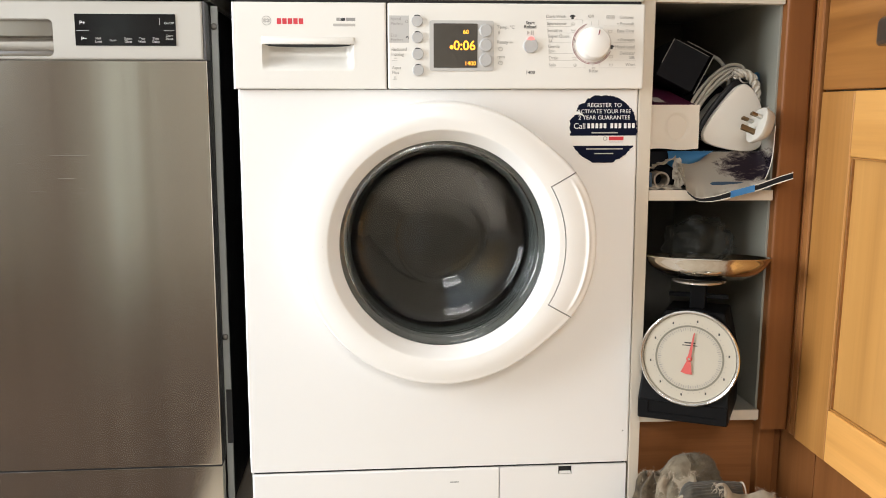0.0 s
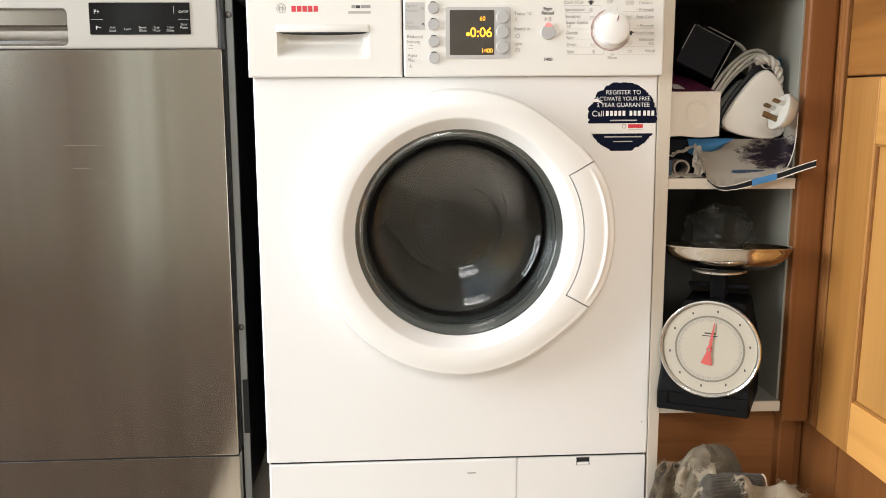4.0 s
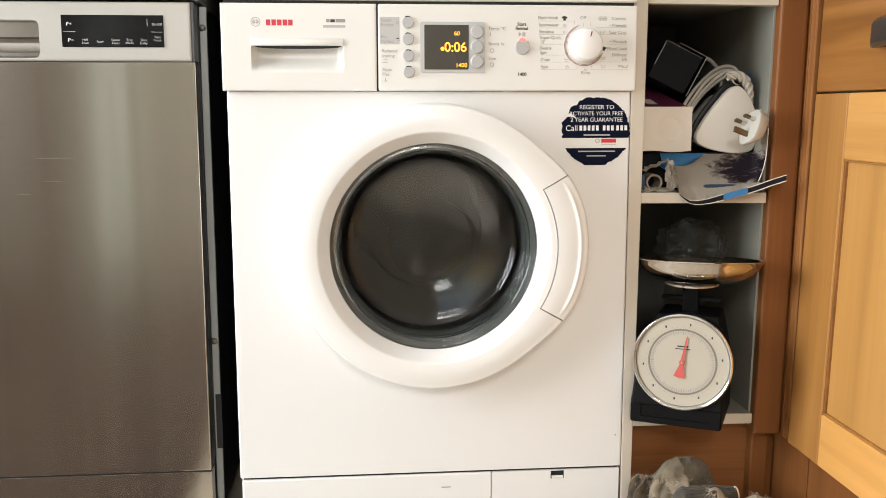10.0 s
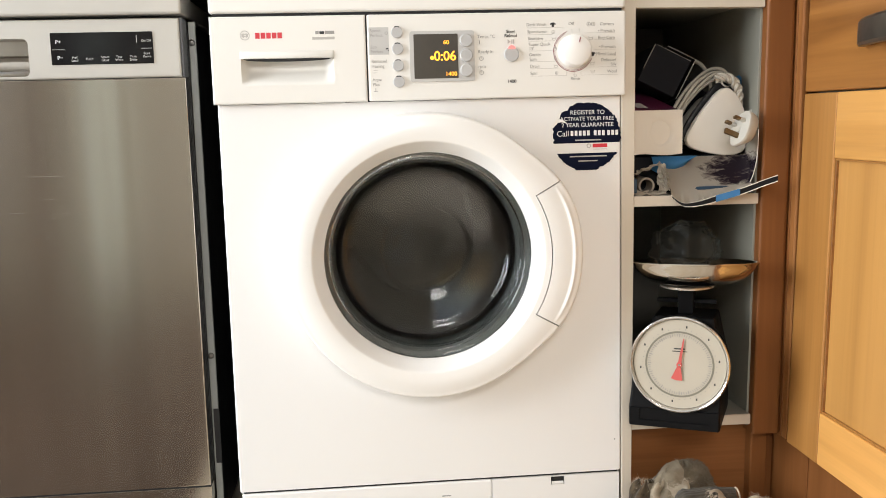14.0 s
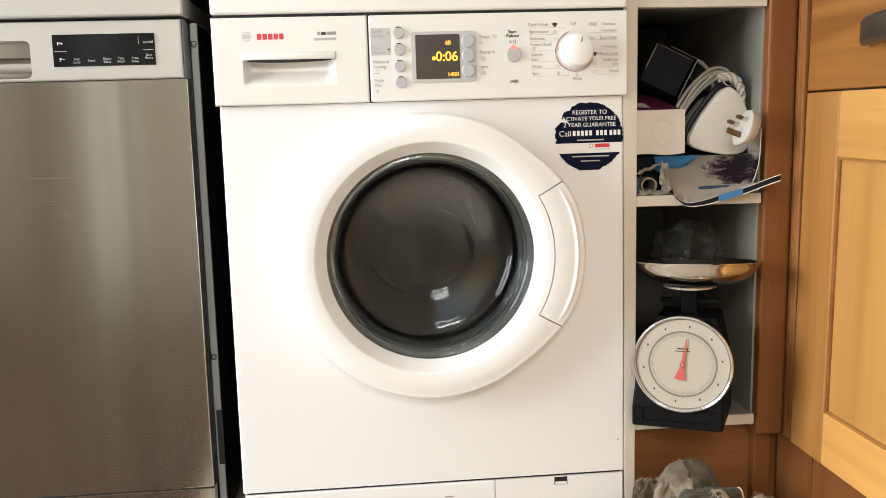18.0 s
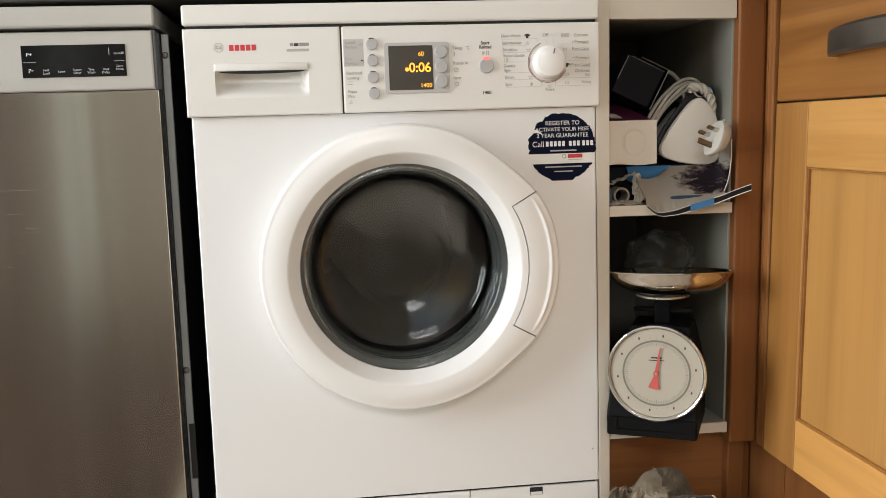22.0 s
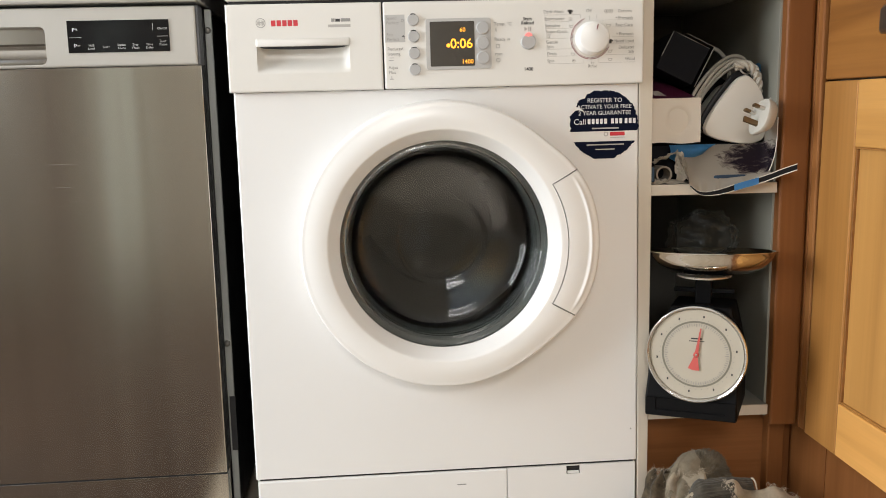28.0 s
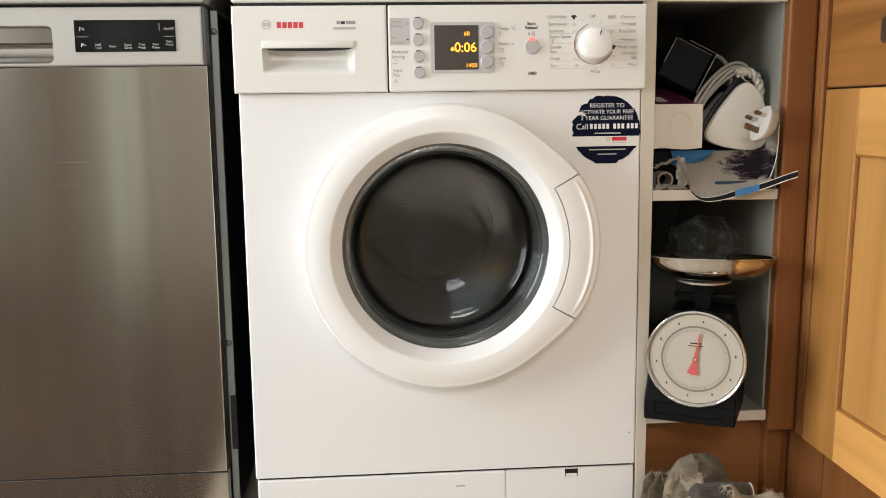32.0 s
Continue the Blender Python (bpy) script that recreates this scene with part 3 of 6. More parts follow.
def washing_machine():
    m = thing("washing_machine", (0, 0.28, 0), "white front-loading washing machine running a spin, with a dark porthole", "washing machine")
    for side in (-1, 1):
        pts = [(0.2915 + 0.0035 * math.sin(math.pi / 2 * k / 6), 0.0035 - 0.0035 * math.cos(math.pi / 2 * k / 6)) for k in range(7)] + [(0.295, 0.55), (0.2915, 0.55)]
        n = len(pts)
        bm = bmesh.new()
        lo = [bm.verts.new((side * x, y, 0.1125)) for x, y in pts]
        hi = [bm.verts.new((side * x, y, 0.818)) for x, y in pts]
        for k in range(n):
            bm.faces.new((lo[k], lo[(k + 1) % n], hi[(k + 1) % n], hi[k]))
        bm.faces.new(lo)
        bm.faces.new(hi)
        part("side_panel", bm, WHITE, m)
        part("side_foot", box(min(side * 0.2915, side * 0.295), max(side * 0.2915, side * 0.295), 0.02, 0.55, 0.012, 0.112), WHITE, m)
    part("back_panel", box(-0.2914, 0.2914, 0.542, 0.55, 0.012, 0.818), WHITE, m)
    part("base_tray", box(-0.2914, 0.2914, 0.016, 0.5418, 0.012, 0.02), WHITE, m)
    part("front_panel", plate_with_hole(-0.2915, 0.2915, 0.1125, 0.6925, 0, 0.012, CX, CZ, 0.158), WHITE, m)
    part("lid", box(-0.299, 0.299, -0.012, 0.55, 0.8195, 0.8485, 0.004, 3), PLASTIC, m, "white top lid")
    part("seam", box(-0.294, 0.294, -0.006, 0.3, 0.8155, 0.8194), GAP, m, "dark joint under the lid")
    for x in (-0.25, 0.25):
        for y in (0.06, 0.5):
            part("foot", lathe([(0, 0), (0.02, 0), (0.02, 0.012), (0, 0.012)], x, 0, 20, axis="z", c3=y), BLACK, m)
    # kick panel with a flap on its right
    kick = part("kick_panel", box(-0.292, 0.0905, 0.0, 0.014, 0.008, 0.1085, 0.003, 3), WHITE, m, "white kick panel")
    part("scuff", box(0.012, 0.026, -0.0004, 0.0006, 0.0862, 0.0878), GREYSIDE, kick, "small grey scuff")
    flap = frame_plate(0.0908, 0.292, 0.008, 0.1085, 0.1835, 0.205, 0.0945, 0.1075, 0.0, 0.014)
    fl = part("filter_flap", flap, WHITE, m, "white filter flap")
    # Black backing puts the notch's inner shade into the colour.
    part("finger_notch", box(0.1837, 0.2048, 0.004, 0.012, 0.0947, 0.1073), GAP, fl, "finger notch blacked in for its shade")
    part("notch_tab", box(0.185, 0.2035, 0.0005, 0.0038, 0.0948, 0.099, 0.001), WHITE, fl)
    part("chip", disc(0.285, -0.0003, 0.163, 0.0013, 0.0005, 0.0001, 12), GREYSIDE, m, "tiny paint chip")
    part("seam", box(-0.29, 0.29, 0.004, 0.02, 0.1086, 0.1124), GAP, m, "dark joint over the kick panel")
    # detergent drawer with a scooped grip
    dr = frame_plate(-0.299, -0.0805, 0.6932, 0.8152, -0.2575, -0.1268, 0.7185, 0.757, FACE, 0.004, bevel=0.003)
    dw = part("detergent_drawer", dr, PLASTIC, m, "white detergent drawer with a scooped grip")
    sc = bmesh.new()
    rows = []
    for i in range(25):
        u = i / 24
        x = -0.2575 + 0.1307 * u
        edge = max(0.0, min(1.0, min(u, 1 - u) / 0.06))
        dip = edge * edge * (3 - 2 * edge)
        row = []
        for k in range(17):
            w = k / 16
            row.append(sc.verts.new((x, FACE - 0.0001 + 0.021 * dip * (3 - 2 * min(1, w / 0.6)) * min(1, w / 0.6) ** 2, 0.7185 + 0.039 * w)))
        rows.append(row)
    for a, b in zip(rows, rows[1:]):
        for k in range(16):
            sc.faces.new((a[k], b[k], b[k + 1], a[k + 1]))
    part("grip_scoop", sc, PLASTIC, dw, smooth=60)
    slot = bmesh.new()
    pts = [(-0.2545, 0.756)] + [(-0.2545 + 0.1255 * i / 20, 0.756 - 0.0042 * math.sin(math.pi * i / 20) ** 0.35) for i in range(21)] + [(-0.129, 0.756)]
    vs = [slot.verts.new((x, FACE + 0.0008, z)) for x, z in pts[1:-1]]
    slot.faces.new(vs)
    part("grip_slot", slot, GAP, dw, "dark slot under the grip's lip")
    lip = bmesh.new()
    prof = [(FACE + 0.0005, 0.7672), (FACE - 0.0011, 0.7664), (FACE - 0.0021, 0.7645), (FACE - 0.0026, 0.758), (FACE - 0.0021, 0.7566), (FACE - 0.0008, 0.756), (FACE + 0.0005, 0.756)]
    ends = []
    for x, k in ((-0.2584, 0.1), (-0.257, 0.8), (-0.2555, 1.0), (-0.1288, 1.0), (-0.1273, 0.8), (-0.1259, 0.1)):
        ends.append([lip.verts.new((x, FACE + 0.0005 + (y - FACE - 0.0005) * k, z)) for y, z in prof])
    for a, b in zip(ends, ends[1:]):
        for i in range(len(prof)):
            j = (i + 1) % len(prof)
            lip.faces.new((a[i], a[j], b[j], b[i]))
    lip.faces.new(ends[0])
    lip.faces.new(ends[-1][::-1])
    part("grip_lip", lip, PLASTIC, dw, "raised lip over the grip", smooth=40)
    part("emblem", lathe([(0.0059, FACE - 0.0003), (0.0066, FACE - 0.0003), (0.0066, FACE), (0.0059, FACE)], -0.25, 0.789, 32), INKGREY, dw, "round grey emblem")
    for side in (-1, 1):
        x0, x1 = sorted((-0.25 + side * 0.0016, -0.25 + side * 0.0024))
        bar("emblem", x0, x1, 0.7854, 0.7926, FACE, INKGREY, dw)
        x0, x1 = sorted((-0.25 + side * 0.0026, -0.25 + side * 0.0044))
        bar("emblem", x0, x1, 0.7868, 0.7912, FACE, INKPALE, dw)
    for z in (0.7876, 0.7898):
        bar("emblem", -0.2515, -0.2485, z, z + 0.0006, FACE, INKGREY, dw)
    for k in range(5):
        bar("maker_mark", -0.2355 + 0.00775 * k, -0.2294 + 0.00775 * k, 0.7842, 0.7923, FACE, INKRED, dw)
    bar("model_mark", -0.1513, -0.1465, 0.789, 0.7935, FACE, INKGREY, dw)
    bar("model_mark", -0.1455, -0.139, 0.789, 0.793, FACE, INK, dw)
    bar("model_mark", -0.138, -0.1245, 0.789, 0.7935, FACE, INKGREY, dw)
    bar("model_mark", -0.156, -0.1245, 0.7815, 0.7852, FACE, INKPALE, dw)
    part("seam", box(-0.0804, -0.0786, -0.008, 0.002, 0.7, 0.8152), GAP, m, "dark joint beside the drawer")
    control_panel(m)
    porthole(m)
    return m


INK = surf("dark_print", (0.035, 0.034, 0.036), 0.6)
INKGREY = surf("grey_print", (0.31, 0.3, 0.285), 0.6)
INKPALE = surf("pale_print", (0.46, 0.44, 0.41), 0.6)
INKRED = surf("red_print", (0.62, 0.035, 0.05), 0.5)
INKWHITE = surf("white_print", (0.82, 0.82, 0.82), 0.6)
NAVY = surf("navy_print", (0.003, 0.0055, 0.02), 0.75, vary=0.15)
NAVY.node_tree.nodes["Principled BSDF"].inputs["Specular IOR Level"].default_value = 0.12
MAROON = surf("maroon_print", (0.22, 0.02, 0.035), 0.5)
KEYGREY = surf("grey_key", (0.45, 0.445, 0.44), 0.38, vary=0.02)
BEZEL = surf("grey_bezel", (0.5, 0.49, 0.475), 0.35, vary=0.02)
LCD = surf("dark_display", (0.06, 0.053, 0.045), 0.12, vary=0.1, relief=0.0, coat=0.5)
AMBER = glow("amber_digits", (1.0, 0.42, 0.03), 2.6)
REDLAMP = glow("red_lamp", (1.0, 0.2, 0.18), 1.6)


def control_panel(m):
    p = part("control_panel", box(-0.0785, 0.299, FACE, 0.004, 0.6932, 0.8152, 0.003, 3), PLASTIC, m, "white control panel with printed programme names")
    bar("grey_field", -0.0762, -0.0478, 0.7588, 0.797, FACE, BEZEL, p)
    for text, x, z, size in (("Speed", -0.0742, 0.7905, 0.0062), ("Perfect", -0.0742, 0.7838, 0.0062), ("Eco", -0.0742, 0.7675, 0.0062), ("Perfect", -0.0742, 0.761, 0.0062),
                             ("Reduced", -0.0735, 0.7475, 0.0064), ("Ironing", -0.0735, 0.7405, 0.0064), ("Aqua", -0.0728, 0.7215, 0.0064), ("Plus", -0.0728, 0.7147, 0.0064)):
        lettering("lettering", text, x, FACE - 0.0004, z, size, INKGREY, p)
    for k, (x, z) in enumerate(((-0.0358, 0.7895), (-0.0355, 0.7665), (-0.0352, 0.743), (-0.0348, 0.72))):
        b = part("button", disc(x, FACE - 0.004, z, 0.0082, 0.005), KEYGREY, p, "round grey button")
        part("button_mark", lathe([(0.0072, FACE - 0.0043), (0.0086, FACE - 0.0043), (0.0086, FACE - 0.0036), (0.0072, FACE - 0.0036)], x - 0.0004, z, 20, a0=62, a1=118), INK, b)
    lettering("symbol", "o", -0.0535, FACE - 0.0004, 0.7868, 0.009, INKGREY, p)
    lettering("symbol", "e", -0.0525, FACE - 0.0004, 0.7635, 0.009, INK, p, bold=0.0004)
    bar("symbol", -0.0725, -0.065, 0.733, 0.7336, FACE, INKGREY, p)
    bar("symbol", -0.0705, -0.065, 0.7368, 0.7374, FACE, INKGREY, p)
    bar("symbol", -0.0715, -0.0658, 0.7068, 0.7076, FACE, INKGREY, p)
    bar("symbol", -0.069, -0.0682, 0.7076, 0.7115, FACE, INKGREY, p)
    # display
    d = part("display", rounded(-0.0182, 0.0752, 0.7192, 0.7905, FACE - 0.002, FACE + 0.001, 0.004), BEZEL, p, "grey display frame")
    part("screen", rounded(-0.0125, 0.0512, 0.7235, 0.7862, FACE - 0.0026, FACE, 0.0012), LCD, d, "dark display with glowing amber digits")
    for text, x, z, size, bold in (("0:06", 0.0485, 0.7488, 0.0188, 0.0002), ("60", 0.0385, 0.7715, 0.0085, 0.0), ("1400", 0.0492, 0.7268, 0.0085, 0.0)):
        lettering("digits", text, x, FACE - 0.003, z, size, AMBER, d, align="RIGHT", bold=bold)
    part("digits", disc(0.0135, FACE - 0.0032, 0.7526, 0.0028, 0.0003, 0.0001, 16), AMBER, d)
    for z in (0.7765, 0.7555, 0.7345):
        part("key", lathe([(0, FACE - 0.0052), (0.0082, FACE - 0.0052), (0.0092, FACE - 0.0044), (0.0095, FACE - 0.0015), (0, FACE - 0.0015)], 0.0632, z, 36), KEYGREY, d)
    for text, x, z in (("Temp. °C", 0.0795, 0.7793), ("Ready in", 0.08, 0.758), ("rpm", 0.0805, 0.7373)):
        lettering("lettering", text, x, FACE - 0.0004, z, 0.0066, INKGREY, p)
    bar("symbol", 0.0822, 0.0832, 0.771, 0.7762, FACE, INKGREY, p)
    for z in (0.7505, 0.7305):
        part("symbol", lathe([(0.0024, FACE - 0.0003), (0.0031, FACE - 0.0003), (0.0031, FACE), (0.0024, FACE)], 0.0852, z, 20), INKGREY, p)
        bar("symbol", 0.085, 0.0855, z, z + 0.0019, FACE, INKGREY, p)
    # start button
    lettering("lettering", "Start", 0.1283, FACE - 0.0004, 0.7858, 0.0066, INK, p, align="CENTER", bold=0.0001)
    lettering("lettering", "Reload", 0.1283, FACE - 0.0004, 0.78, 0.0066, INK, p, align="CENTER", bold=0.0001)
    tri = bmesh.new()
    tri.faces.new([tri.verts.new((x, FACE - 0.0004, z)) for x, z in ((0.1238, 0.7705), (0.1238, 0.7768), (0.1282, 0.7737))])
    part("symbol", tri, INKPALE, p)
    for x in (0.1295, 0.132):
        bar("symbol", x, x + 0.0015, 0.7705, 0.7768, FACE, INKPALE, p)
    b = part("start_button", disc(0.1292, FACE - 0.004, 0.7555, 0.0108, 0.005, 0.001), KEYGREY, p, "round grey start button with a red lamp")
    part("lamp", lathe([(0, FACE - 0.0046), (0.0052, FACE - 0.0046), (0.0056, FACE - 0.0038), (0, FACE - 0.0038)], 0.1292, 0.7628, 24, a0=10, a1=170), REDLAMP, b, "glowing red lamp")
    lettering("lettering", "1400", 0.1292, FACE - 0.0004, 0.7148, 0.0068, INK, p, align="CENTER", bold=0.0001)
    # programme names and lines
    for text, x, z in (("Dark Wash", 0.1515, 0.795), ("Sportswear", 0.1528, 0.785), ("Sensitive", 0.1535, 0.7753), ("Super Quick", 0.1545, 0.767), ("15'", 0.155, 0.7608),
                       ("Gentle", 0.1548, 0.7523), ("Spin", 0.1555, 0.7458), ("Drain", 0.156, 0.7358), ("Spin", 0.1565, 0.7257)):
        lettering("lettering", text, x, FACE - 0.0004, z, 0.0063, INKGREY, p)
    for text, x, z in (("Cottons", 0.281, 0.7945), ("• Prewash", 0.2822, 0.785), ("Easy Care", 0.2822, 0.775), ("• Prewash", 0.2835, 0.762), ("Mixed Load", 0.2838, 0.752),
                       ("Delicate/", 0.2842, 0.743), ("Silk", 0.2846, 0.7367), ("Wool", 0.2855, 0.7265)):
        lettering("lettering", text, x, FACE - 0.0004, z, 0.0063, INKGREY, p, align="RIGHT")
    lettering("lettering", "Off", 0.2175, FACE - 0.0004, 0.7955, 0.0063, INKGREY, p, align="CENTER")
    lettering("lettering", "Rinse", 0.223, FACE - 0.0004, 0.7172, 0.0063, INKGREY, p, align="CENTER")
    for x0, x1, z in ((0.152, 0.2054, 0.7926), (0.153, 0.1889, 0.7828), (0.1535, 0.189, 0.7736), (0.155, 0.1922, 0.7597), (0.1555, 0.1955, 0.7444), (0.156, 0.2, 0.7343),
                      (0.1565, 0.2103, 0.7237), (0.2378, 0.2824, 0.784), (0.252, 0.2824, 0.774), (0.252, 0.2837, 0.7602), (0.252, 0.2846, 0.7508), (0.2425, 0.2857, 0.735), (0.2315, 0.2865, 0.7238)):
        bar("guide_line", x0, x1, z - 0.00016, z + 0.00016, FACE, INKPALE, p)
    for x, z0, z1 in ((0.2293, 0.7856, 0.792), (0.2186, 0.785, 0.7903), (0.2219, 0.7225, 0.7313), (0.2054, 0.7875, 0.7926), (0.2103, 0.7237, 0.7315), (0.2315, 0.7238, 0.7315)):
        bar("guide_line", x - 0.00016, x + 0.00016, z0, z1, FACE, INKPALE, p)
    for x, z, s, ink in ((0.1905, 0.7965, 0.0062, INK), (0.191, 0.786, 0.0052, INKPALE), (0.192, 0.7765, 0.005, INKPALE), (0.1935, 0.7623, 0.005, INKGREY), (0.194, 0.7478, 0.0044, INKPALE),
                         (0.1945, 0.7375, 0.005, INKPALE), (0.1955, 0.7275, 0.0046, INKGREY), (0.2435, 0.7965, 0.006, INKGREY), (0.25, 0.7965, 0.006, INKGREY), (0.2465, 0.7765, 0.0056, INKPALE),
                         (0.2494, 0.7538, 0.0058, INK), (0.2485, 0.7405, 0.0056, INKPALE), (0.249, 0.7285, 0.005, INKPALE), (0.223, 0.7235, 0.004, INKPALE)):
        if ink is INK:
            sh = bmesh.new()
            sh.faces.new([sh.verts.new((x + s * u, FACE - 0.0004, z + s * w)) for u, w in ((-0.3, -0.5), (0.3, -0.5), (0.3, 0.05), (0.62, -0.1), (0.7, 0.22), (0.2, 0.5), (-0.2, 0.5), (-0.7, 0.22), (-0.62, -0.1), (-0.3, 0.05))])
            part("garment_symbol", sh, ink, p)
        else:
            k = s * 0.12
            if int(z * 1e4) % 3 == 0:
                part("symbol", lathe([(s * 0.4, FACE - 0.0003), (s * 0.5, FACE - 0.0003), (s * 0.5, FACE), (s * 0.4, FACE)], x, z, 20), ink, p)
                part("symbol", disc(x, FACE - 0.0004, z, s * 0.16, 0.0005, 0.0001, 12), ink, p)
            else:
                tub = bmesh.new()
                for q in (((-0.6, 0.42), (-0.36, -0.42)), ((0.36, -0.42), (0.6, 0.42)), ((-0.36, -0.42), (0.36, -0.42)), ((-0.5, 0.14), (0.5, 0.14))):
                    (ax, az), (bx, bz) = q
                    nx, nz = -(bz - az), bx - ax
                    ln = math.hypot(nx, nz)
                    nx, nz = nx / ln * k / 2, nz / ln * k / 2
                    tub.faces.new([tub.verts.new((x + u, FACE - 0.0004, z + w)) for u, w in ((ax * s + nx, az * s + nz), (bx * s + nx, bz * s + nz), (bx * s - nx, bz * s - nz), (ax * s - nx, az * s - nz))])
                part("symbol", tub, ink, p)
    # selector
    kx, kz = 0.2215, 0.7585
    part("dial_line", lathe([(0.0288, FACE - 0.0004), (0.0295, FACE - 0.0004), (0.0295, FACE), (0.0288, FACE)], kx - 0.001, kz, 60, a0=108, a1=338), MAROON, p, "thin dark red arc")
    part("dial_line", lathe([(0.0272, FACE - 0.0004), (0.0276, FACE - 0.0004), (0.0276, FACE), (0.0272, FACE)], kx - 0.001, kz, 60, a0=116, a1=330), MAROON, p)
    k = part("selector_knob", lathe([(0, -0.0345), (0.0175, -0.034), (0.0207, -0.0325), (0.0222, -0.0295), (0.0236, FACE - 0.001), (0.024, FACE), (0, FACE)], kx, kz, 72), DOORPLASTIC, p, "white selector knob with a red mark", smooth=35)
    mk = box(-0.0006, 0.0006, -0.0347, -0.0335, 0.0112, 0.0188)
    bmesh.ops.rotate(mk, verts=mk.verts, matrix=Matrix.Rotation(radians(14), 3, "Y"))
    bmesh.ops.translate(mk, verts=mk.verts, vec=(kx, -0.0004, kz))
    part("knob_mark", mk, MAROON, k, "red pointer mark")


def porthole(m):
    d = part("door_ring", door_patch(0, 2 * math.pi, 180, 0, 0.36, 22, wrap=True), DOORPLASTIC, m, "white moulded door ring", smooth=30)
    a0, a1 = radians(29.0), radians(360 - 30.2)
    part("door_rim", door_patch(a0, a1, 150, 0.36, 1.0, 44, back=0.005), DOORPLASTIC, d, smooth=50)
    g = radians(0.45)
    part("door_handle", door_patch(a1 + g - 2 * math.pi, a0 - g, 44, 0.376, 1.0, 48, ridge=True, back=0.005), DOORPLASTIC, d, "white door handle with a raised ridge", smooth=50)
    backing = bmesh.new()
    rows = []
    for i in range(61):
        a = radians(-36) + radians(68) * i / 60
        rows.append([backing.verts.new(door_skin(a, s) + Vector((0, 0.0045, 0))) for s in (0.34, 0.42, 0.5, 0.6, 0.7, 0.8, 0.9, 0.96)])
    for a, b in zip(rows, rows[1:]):
        for k in range(7):
            backing.faces.new((a[k], a[k + 1], b[k + 1], b[k]))
    part("handle_gap", backing, GAP, d, "dark joint round the handle")
    # glass bowl that reaches into the drum
    inner = [(0.1522, -0.022), (0.148, -0.0245), (0.1415, -0.0235), (0.1398, -0.014), (0.138, 0.0), (0.1355, 0.012), (0.132, 0.0212), (0.1262, 0.028), (0.1185, 0.0315), (0.111, 0.0333), (0.1, 0.0353), (0.09, 0.037), (0.08, 0.0386), (0.072, 0.0398), (0.0685, 0.0404), (0.0663, 0.042), (0.0648, 0.043), (0.0632, 0.0435), (0.0615, 0.0436), (0.05, 0.04365), (0.03, 0.0437), (0, 0.0437)]
    outer = [(0, 0.0502), (0.03, 0.0501), (0.06, 0.0499), (0.066, 0.0489), (0.07, 0.0469), (0.09, 0.0436), (0.11, 0.0402), (0.1225, 0.0362), (0.132, 0.0278), (0.1382, 0.014), (0.141, -0.004), (0.146, -0.012), (0.1522, -0.014)]
    part("porthole_glass", lathe(inner + outer + [inner[0]], CX, CZ, 128), GLASS, d, "clear bowl-shaped porthole glass", smooth=50)
    part("inner_frame", lathe([(0.1524, -0.0235), (0.1545, -0.02), (0.1545, 0.0), (0.1435, 0.0), (0.1435, -0.006), (0.1524, -0.011)], CX, CZ, 96), RUBBER, d, "dark grey glass surround", smooth=40)
    gk = [(0.158, 0.004), (0.1435, 0.004), (0.1415, 0.008), (0.144, 0.014), (0.15, 0.02), (0.144, 0.027), (0.141, 0.034), (0.147, 0.041), (0.156, 0.045), (0.148, 0.052), (0.146, 0.06), (0.16, 0.07), (0.178, 0.07), (0.178, 0.004), (0.158, 0.004)]
    part("gasket", lathe(gk, CX, CZ, 96), RUBBER, m, "grey rubber door gasket", smooth=60)
    tub = [(0.178, 0.071), (0.255, 0.071), (0.255, 0.46), (0, 0.46)]
    part("tub", lathe(tub, CX, CZ, 64), SIDEBLACK, m, "dark plastic tub")


washing_machine()


# ---- the spinning drum ----
def spinning_drum():
    dr = thing("drum", (CX, 0.25, CZ), "dark stainless drum spinning behind the porthole", "drum")
    prof = [(0.168, 0.078), (0.19, 0.076), (0.235, 0.085), (0.2385, 0.1)]
    prof += [(0.2385 - 0.0012 * (k % 2), 0.1 + 0.022 * k) for k in range(1, 14)]
    prof += [(0.236, 0.41), (0.21, 0.425), (0.12, 0.43), (0.11, 0.42), (0, 0.42)]
    part("drum_shell", lathe(prof, CX, CZ, 72), LAUNDRY, dr, smooth=40)
    load = bmesh.new()
    n, k = 72, 16
    rows = []
    for i in range(n):
        a = 2 * math.pi * i / n
        row = []
        for j in range(k + 1):
            y = 0.12 + 0.27 * j / k
            r = 0.222 - 0.045 * math.sin(math.pi * j / k) ** 0.6 + 0.008 * noise.noise(Vector((math.cos(a) * 3, math.sin(a) * 3, y * 22)))
            row.append(load.verts.new((CX + r * math.cos(a), y, CZ + r * math.sin(a))))
        rows.append(row)
    for i in range(n):
        a, b = rows[i], rows[(i + 1) % n]
        for j in range(k):
            load.faces.new((a[j], a[j + 1], b[j + 1], b[j]))
    part("laundry", load, LAUNDRY, dr, "dark laundry pressed against the drum", smooth=60)
    return dr


LAUNDRY = surf("dark_laundry", (0.1, 0.09, 0.08), 0.85, vary=0.3, size=20, relief=0.05)
DRUM = spinning_drum()


